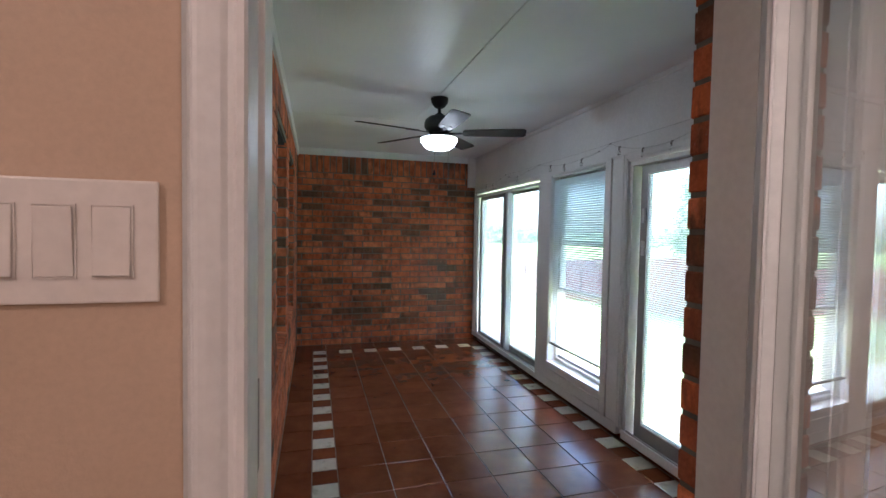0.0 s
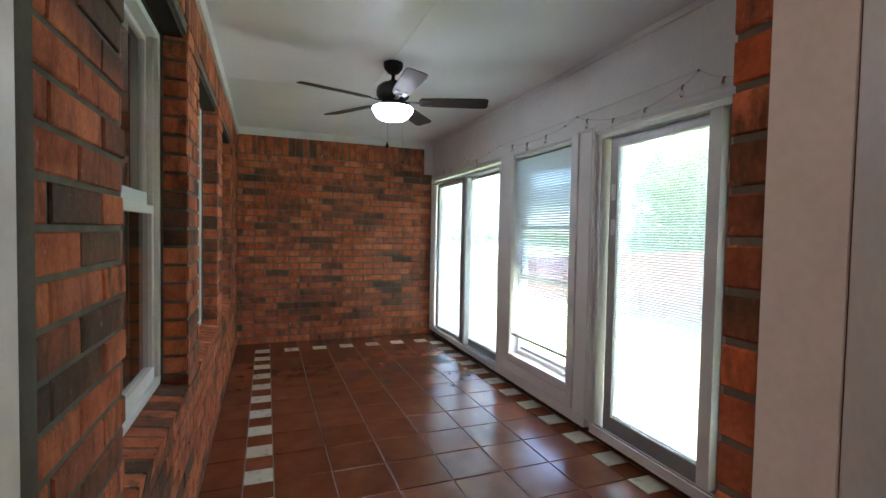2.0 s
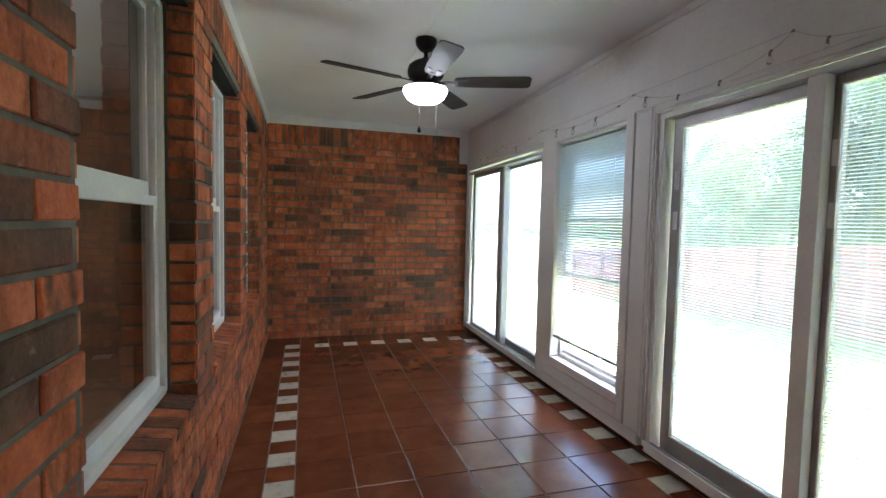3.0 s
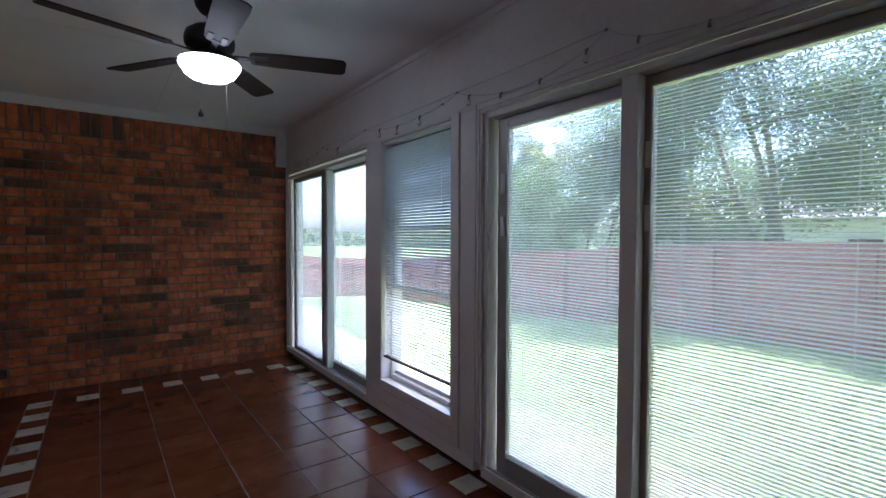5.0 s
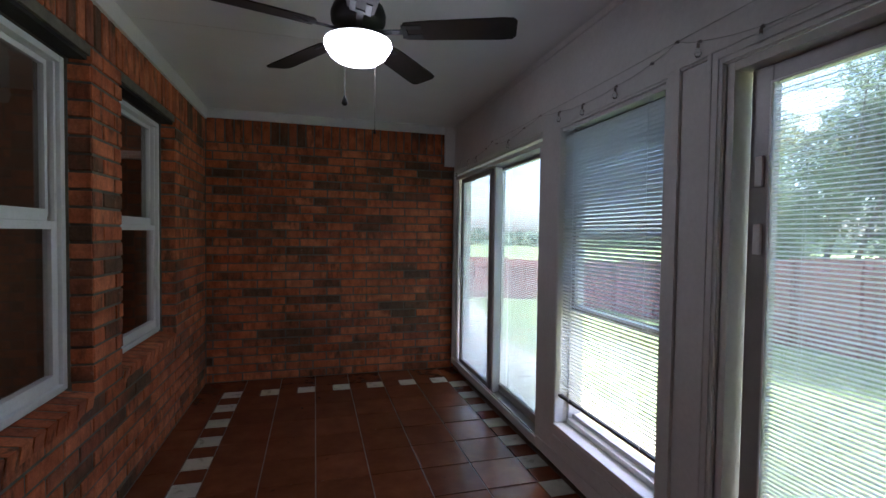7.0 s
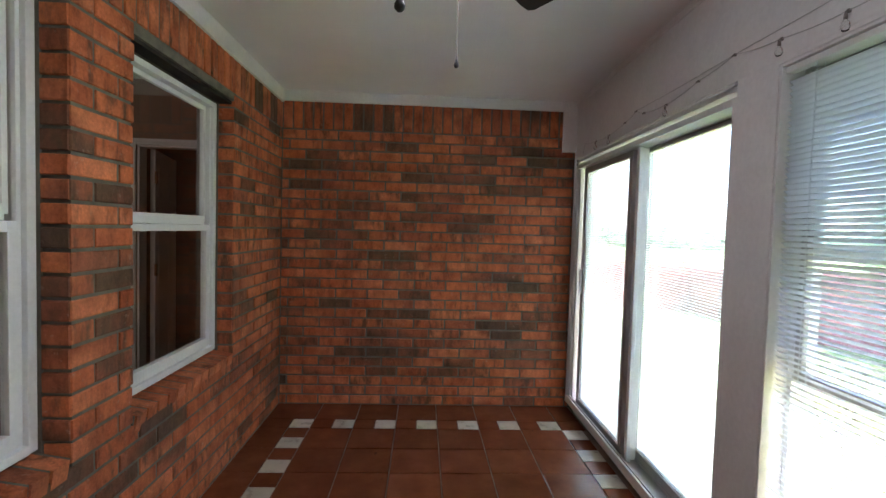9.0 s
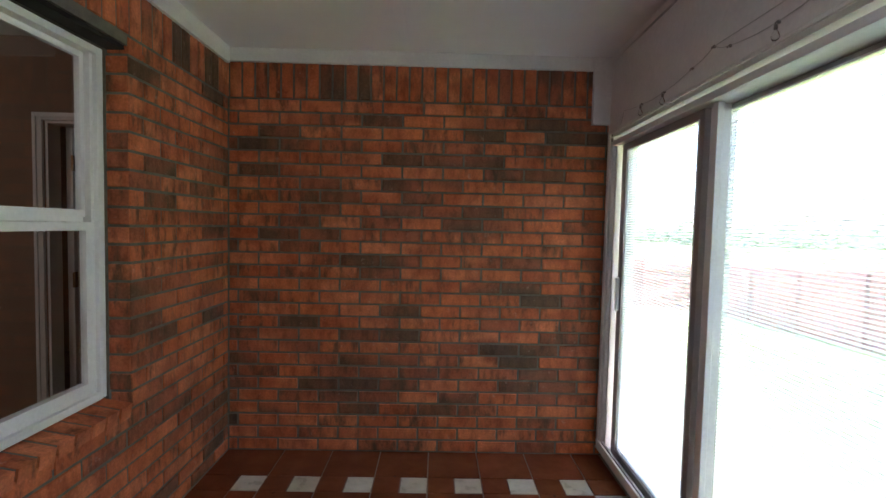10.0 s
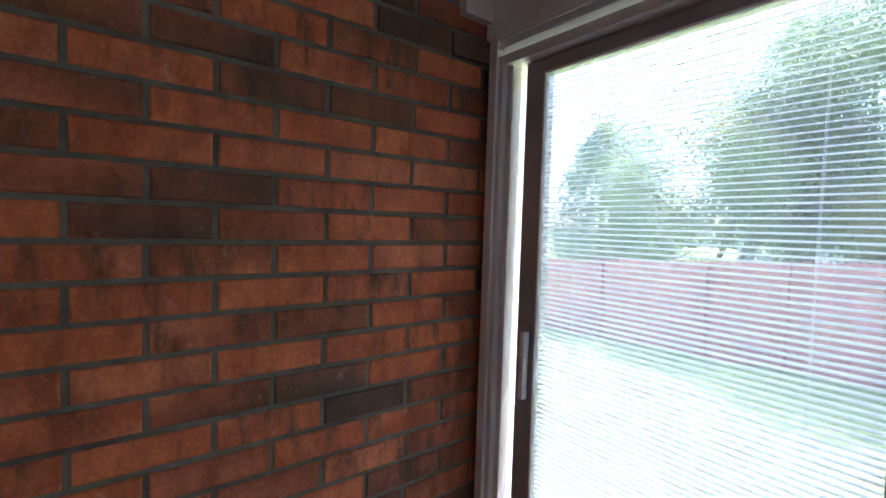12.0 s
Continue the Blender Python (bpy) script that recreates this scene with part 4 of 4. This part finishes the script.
boxes("den_partition", M_DEN, None, (-4.6, -1.485, 5.86, 5.96, 0.0, 2.55), (-0.70, XW - 0.222, 5.86, 5.96, 0.0, 2.55), (-1.485, -0.70, 5.86, 5.96, 2.045, 2.55), kind="structure", label="brown partition wall with a doorway")
boxes("den_casing", M_WHITE, None, (-1.548, -1.49, 5.842, 5.859, 0, 2.09), (-0.70, -0.64, 5.842, 5.859, 0, 2.09), (-1.489, -0.701, 5.842, 5.859, 2.045, 2.09), (-1.534, -1.520, 5.834, 5.841, 0, 2.076), (-1.519, -0.701, 5.834, 5.841, 2.062, 2.076), kind="structure", r=0.002, label="white moulded door casing")
boxes("den_jamb", M_WHITE, None, (-1.484, -1.468, 5.862, 5.958, 0, 2.028), (-1.484, -0.701, 5.862, 5.958, 2.029, 2.044), kind="structure", label="white painted door jamb")


# ---- outside ----
def ground_z(x, y):
    d = max(x - 3.0, 0.0)
    return -0.16 - 0.055 * min(d, 9.0) - 0.062 * max(min(y - 4.0, 16.0), 0.0) * min(d / 3.0, 1.0) - 0.012 * max(min(d - 9.0, 60.0), 0.0)


bm = bmesh.new()
gx = [-600, -60, -8, 2.12] + [2.12 + 1.2 * i for i in range(1, 16)] + [24, 32, 48, 80, 160, 600, 1500]
gy = [-900, -80, -20] + [-14 + 1.4 * i for i in range(0, 36)] + [40, 55, 90, 200, 600, 1500]
gv = [[bm.verts.new((x, y, ground_z(x, y))) for y in gy] for x in gx]
for i in range(len(gx) - 1):
    for j in range(len(gy) - 1):
        bm.faces.new((gv[i][j], gv[i + 1][j], gv[i + 1][j + 1], gv[i][j + 1]))
part("ground", bm, M_LAWN, None, "mown green lawn that falls away from the house", "structure")
boxes("verge", M_VERGE, None, (2.15, 3.2, -2.5, 5.295, -0.5, -0.1), kind="structure", label="strip of dry pale grass and soil along the wall", r=0.01)
boxes("pavement", M_PATIO, None, (2.15, 3.15, 5.3, 7.0, -0.5, -0.06), kind="structure", label="pale concrete patio slab", r=0.01)

bm = bmesh.new()
px = [2.16 + 0.8 * i for i in range(11)]
for xa, xb in zip(px, px[1:]):
    for k in range(14):
        q = []
        for x, f in ((xa, k / 14), (xb, k / 14), (xb, (k + 1) / 14), (xa, (k + 1) / 14)):
            ya = min(7.0 + max(x - 3.15, 0) * 3.4, 20.2)
            y = ya + (20.3 - ya) * f
            q.append(bm.verts.new((x, y, ground_z(x, y) + 0.05)))
        bm.faces.new(q)
bmesh.ops.remove_doubles(bm, verts=bm.verts, dist=0.001)
part("pavement", bm, M_PATIO, None, "pale concrete court beside the lawn", "structure")

frng = random.Random(11)


def picket_mesh(h):
    bm = bmesh.new()
    box(bm, -0.068, 0.068, -0.009, 0.009, 0, h - 0.03)
    vs = [bm.verts.new((x, y, z)) for y in (-0.009, 0.009) for x, z in ((-0.068, h - 0.0299), (0.068, h - 0.0299), (0.04, h), (-0.04, h))]
    for q in ((0, 1, 2, 3), (7, 6, 5, 4), (0, 3, 7, 4), (1, 5, 6, 2), (3, 2, 6, 7)):
        bm.faces.new([vs[i] for i in q])
    return mesh_of("picket", bm, M_FENCE)


PICKET = picket_mesh(1.83)


def fence(x0, y0, x1, y1, label):
    n = int(math.hypot(x1 - x0, y1 - y0) / 0.142)
    a = math.atan2(y1 - y0, x1 - x0)
    f = thing("garden_fence", label, "fence", "garden fence", (x0, y0, 0))
    for i in range(n):
        u = (i + 0.5) / n
        x, y = x0 + (x1 - x0) * u, y0 + (y1 - y0) * u
        if i < 300:
            put("picket", PICKET, f, Matrix.Translation((x - x0, y - y0, ground_z(x, y) + frng.uniform(-0.012, 0.012))) @ Matrix.Rotation(a, 4, "Z"))
    for i in range(int(n * 0.142 / 2.4) + 1):
        u = min(i * 2.4 / (n * 0.142), 1)
        x, y = x0 + (x1 - x0) * u, y0 + (y1 - y0) * u
        nx, ny = math.sin(a), -math.cos(a)
        bm = bmesh.new()
        box(bm, -0.045, 0.045, -0.045, 0.045, -0.1, 1.75, 0.004)
        p = part("post", bm, M_FENCE, f)
        side = 1 if (nx * (0 - x) + ny * (2 - y)) > 0 else -1
        p.matrix_basis = Matrix.Translation((x - x0 + side * nx * 0.06, y - y0 + side * ny * 0.06, ground_z(x, y))) @ Matrix.Rotation(a, 4, "Z")
    for h in (0.35, 1.5):
        bm = bmesh.new()
        rr = []
        m = 12
        side = 1
        for i in range(m + 1):
            u = i / m
            x, y = x0 + (x1 - x0) * u, y0 + (y1 - y0) * u
            nx, ny = math.sin(a), -math.cos(a)
            side = 1 if (nx * (0 - x) + ny * (2 - y)) > 0 else -1
            z = ground_z(x, y) + h
            rr.append([bm.verts.new((x - x0 + side * nx * o, y - y0 + side * ny * o, z + dz)) for o, dz in ((0.01, -0.045), (0.048, -0.045), (0.048, 0.045), (0.01, 0.045))])
        for q, w in zip(rr, rr[1:]):
            for i in range(4):
                bm.faces.new((q[i], q[(i + 1) % 4], w[(i + 1) % 4], w[i]))
        part("rail", bm, M_FENCE, f)
    return f


FX = 10.2
fence(FX, -12, FX, 8.5, "reddish brown stained board fence, in shade on this side")
fence(FX, 8.5, 11.8, 20.5, "reddish brown stained board fence, in shade on this side")
fence(2.6, 20.5, 11.8, 20.5, "reddish brown stained board fence in the sun")


gate = thing("garden_gate", "reddish board gate with a diagonal brace, closed in the far fence", "gate", "", (8.9, 20.36, ground_z(9.6, 20.4)))
for nm, bxs in (("post", (-0.06, 0.06, -0.06, 0.06, -0.2, 1.95)), ("post", (2.44, 2.56, -0.06, 0.06, -0.2, 2.0)), ("rail", (0.062, 2.438, -0.03, 0.03, 0.2, 0.3)), ("rail", (0.062, 2.438, -0.03, 0.03, 1.5, 1.6))):
    boxes(nm, M_FENCE, gate, bxs, r=0.004)
br = boxes("brace", M_FENCE, gate, (-1.25, 1.25, -0.028, 0.028, -0.05, 0.05), r=0.004)
br.matrix_basis = pose(1.25, -0.06, 0.92, 0, -27, 0)


def leaf_cloud(bm, c, rad, n, size, rng, squash=0.8):
    for _ in range(n):
        d = Vector((rng.gauss(0, 1), rng.gauss(0, 1), rng.gauss(0, 1))).normalized() * rad * rng.uniform(0.35, 1.05)
        p = Vector(c) + Vector((d.x, d.y, d.z * squash))
        u = Vector((rng.gauss(0, 1), rng.gauss(0, 1), rng.gauss(0, 1))).normalized()
        w = u.orthogonal().normalized()
        s = size * rng.uniform(0.6, 1.3)
        vs = [bm.verts.new(p + u * s), bm.verts.new(p + w * s * 0.45), bm.verts.new(p - u * s * 0.8), bm.verts.new(p - w * s * 0.45)]
        bm.faces.new(vs)


def tree(at, height, spread, seed, label, leaf, trunks=1, leaves=9000, low=0.3, size=0.11, yellow=0.0):
    rng = random.Random(seed)
    t = thing("tree", label, "tree", "trees behind the fence", (at[0], at[1], ground_z(at[0], at[1]) - 0.1))
    bm = bmesh.new()
    tips = []
    for k in range(trunks):
        lean = (rng.uniform(-1, 1) * 0.09 * trunks, rng.uniform(-1, 1) * 0.09 * trunks)
        base = (rng.uniform(-0.25, 0.25) * (trunks > 1), rng.uniform(-0.25, 0.25) * (trunks > 1))
        pts = [(base[0] + lean[0] * height * f, base[1] + lean[1] * height * f + 0.1 * math.sin(f * 5 + k), height * 0.8 * f) for f in (0, 0.15, 0.35, 0.55, 0.8, 1)]
        r0 = 0.035 * height / (trunks ** 0.6)
        tube(bm, pts, [r0 * f for f in (1, 0.8, 0.62, 0.45, 0.25, 0.08)], 8)
        for b in range(9 if trunks == 1 else 5):
            f = rng.uniform(low + 0.05, 0.95)
            i = min(int(f * 5), 4)
            p = Vector(pts[i]).lerp(Vector(pts[i + 1]), 0.5)
            a = rng.uniform(0, 6.28)
            ln = spread * rng.uniform(0.5, 0.95) * (1.1 - 0.5 * f)
            q = p + Vector((math.cos(a) * ln, math.sin(a) * ln, ln * rng.uniform(0.25, 0.8)))
            mid = p.lerp(q, 0.5) + Vector((0, 0, -0.1 * ln))
            tube(bm, [p, mid, q], [r0 * 0.35, r0 * 0.2, r0 * 0.05], 6)
            tips += [mid, q]
        tips.append(Vector(pts[-1]))
    part("trunk", bm, M_BARK, t)
    bm = bmesh.new()
    bm2 = bmesh.new()
    per = max(leaves // len(tips), 1)
    for q in tips:
        tgt = bm2 if rng.random() < yellow else bm
        leaf_cloud(tgt, q, spread * rng.uniform(0.22, 0.4), per, size, rng)
    part("crown", bm, leaf, t, kind="stuff")
    if bm2.verts:
        part("crown", bm2, M_LEAFY, t, kind="stuff")
    else:
        bm2.free()
    return t


def conifer(at, height, spread, seed):
    rng = random.Random(seed)
    t = thing("conifer_tree", "blue green conical tree beyond the fence", "tree", "trees behind the fence", (at[0], at[1], ground_z(at[0], at[1]) - 0.1))
    bm = bmesh.new()
    tube(bm, [(0, 0, 0), (0.03, 0.02, height * 0.5), (0, 0, height * 0.96)], [0.16, 0.09, 0.02], 8)
    part("trunk", bm, M_BARK, t)
    bm = bmesh.new()
    for i in range(230):
        f = rng.uniform(0.03, 0.97) ** 1.1
        a = rng.uniform(0, 6.28)
        r = spread * (1 - f) ** 0.65 * rng.uniform(0.5, 1.08)
        leaf_cloud(bm, (math.cos(a) * r * 0.85, math.sin(a) * r * 0.85, height * f), 0.55 * (1.15 - 0.6 * f), 200, 0.06, rng, 1.1)
    part("crown", bm, M_CONIF, t, kind="stuff")


conifer((14.5, 13.6), 6.5, 2.9, 4)
tree((15.0, 12.6), 3.6, 1.7, 21, "young leafy tree beyond the fence", M_LEAF, 1, 9000, 0.15, 0.08, 0.2)
tree((12.6, 9.6), 7.2, 2.7, 7, "many-stemmed leafy tree with pale trunks behind the fence", M_LEAF, 5, 75000, 0.25, 0.045, 0.28)
tree((13.6, 6.8), 8.0, 2.9, 12, "large leafy tree overhanging the fence", M_LEAF, 2, 55000, 0.44, 0.05, 0.15)
tree((12.7, 4.0), 8.2, 3.7, 8, "large leafy tree overhanging the fence", M_LEAF, 3, 100000, 0.33, 0.048, 0.22)
tree((12.4, 0.2), 8.6, 3.4, 9, "large leafy tree overhanging the fence", M_LEAF, 2, 80000, 0.33, 0.048, 0.12)
tree((13.0, -4.0), 8.0, 3.2, 10, "large leafy tree overhanging the fence", M_LEAF, 2, 30000, 0.4, 0.07, 0.1)

# neighbouring house
nh = thing("house", "pale neighbouring house with a shallow grey roof behind the trees", "house", "", (20, 9.0, -0.75))
boxes("wall", M_SIDING, nh, (0, 9, -7.5, 2.5, 0, 2.75))
bm = bmesh.new()
a = [bm.verts.new(p) for p in ((-0.6, -8.1, 2.7), (-0.6, 3.1, 2.7), (9.6, 3.1, 2.7), (9.6, -8.1, 2.7), (4.5, -5.0, 4.1), (4.5, 0.0, 4.1))]
for q in ((0, 4, 5, 1), (1, 5, 2), (2, 5, 4, 3), (3, 4, 0), (0, 1, 2, 3)):
    bm.faces.new([a[i] for i in q])
part("roof", bm, M_ROOF, nh)
for yy in (-6.2, -4.6, -1.6, 0.6):
    w = boxes("window", M_WHITE, nh, (-0.06, -0.001, yy - 0.5, yy + 0.5, 0.9, 2.1))
    boxes("pane", M_DARK, w, (-0.068, -0.061, yy - 0.43, yy + 0.43, 0.97, 2.03))

# far trees along the horizon
bm = bmesh.new()
rng = random.Random(31)
for i in range(1500):
    a = radians(rng.uniform(-20, 100))
    d = rng.uniform(150, 230)
    hgt = rng.uniform(3, 8.5)
    leaf_cloud(bm, (d * math.sin(a), d * math.cos(a), -4 + hgt * 0.5), hgt * 0.6, 14, 1.6, rng, 0.8)
part("backdrop", bm, M_FAR, None, "hazy line of distant trees", "structure")
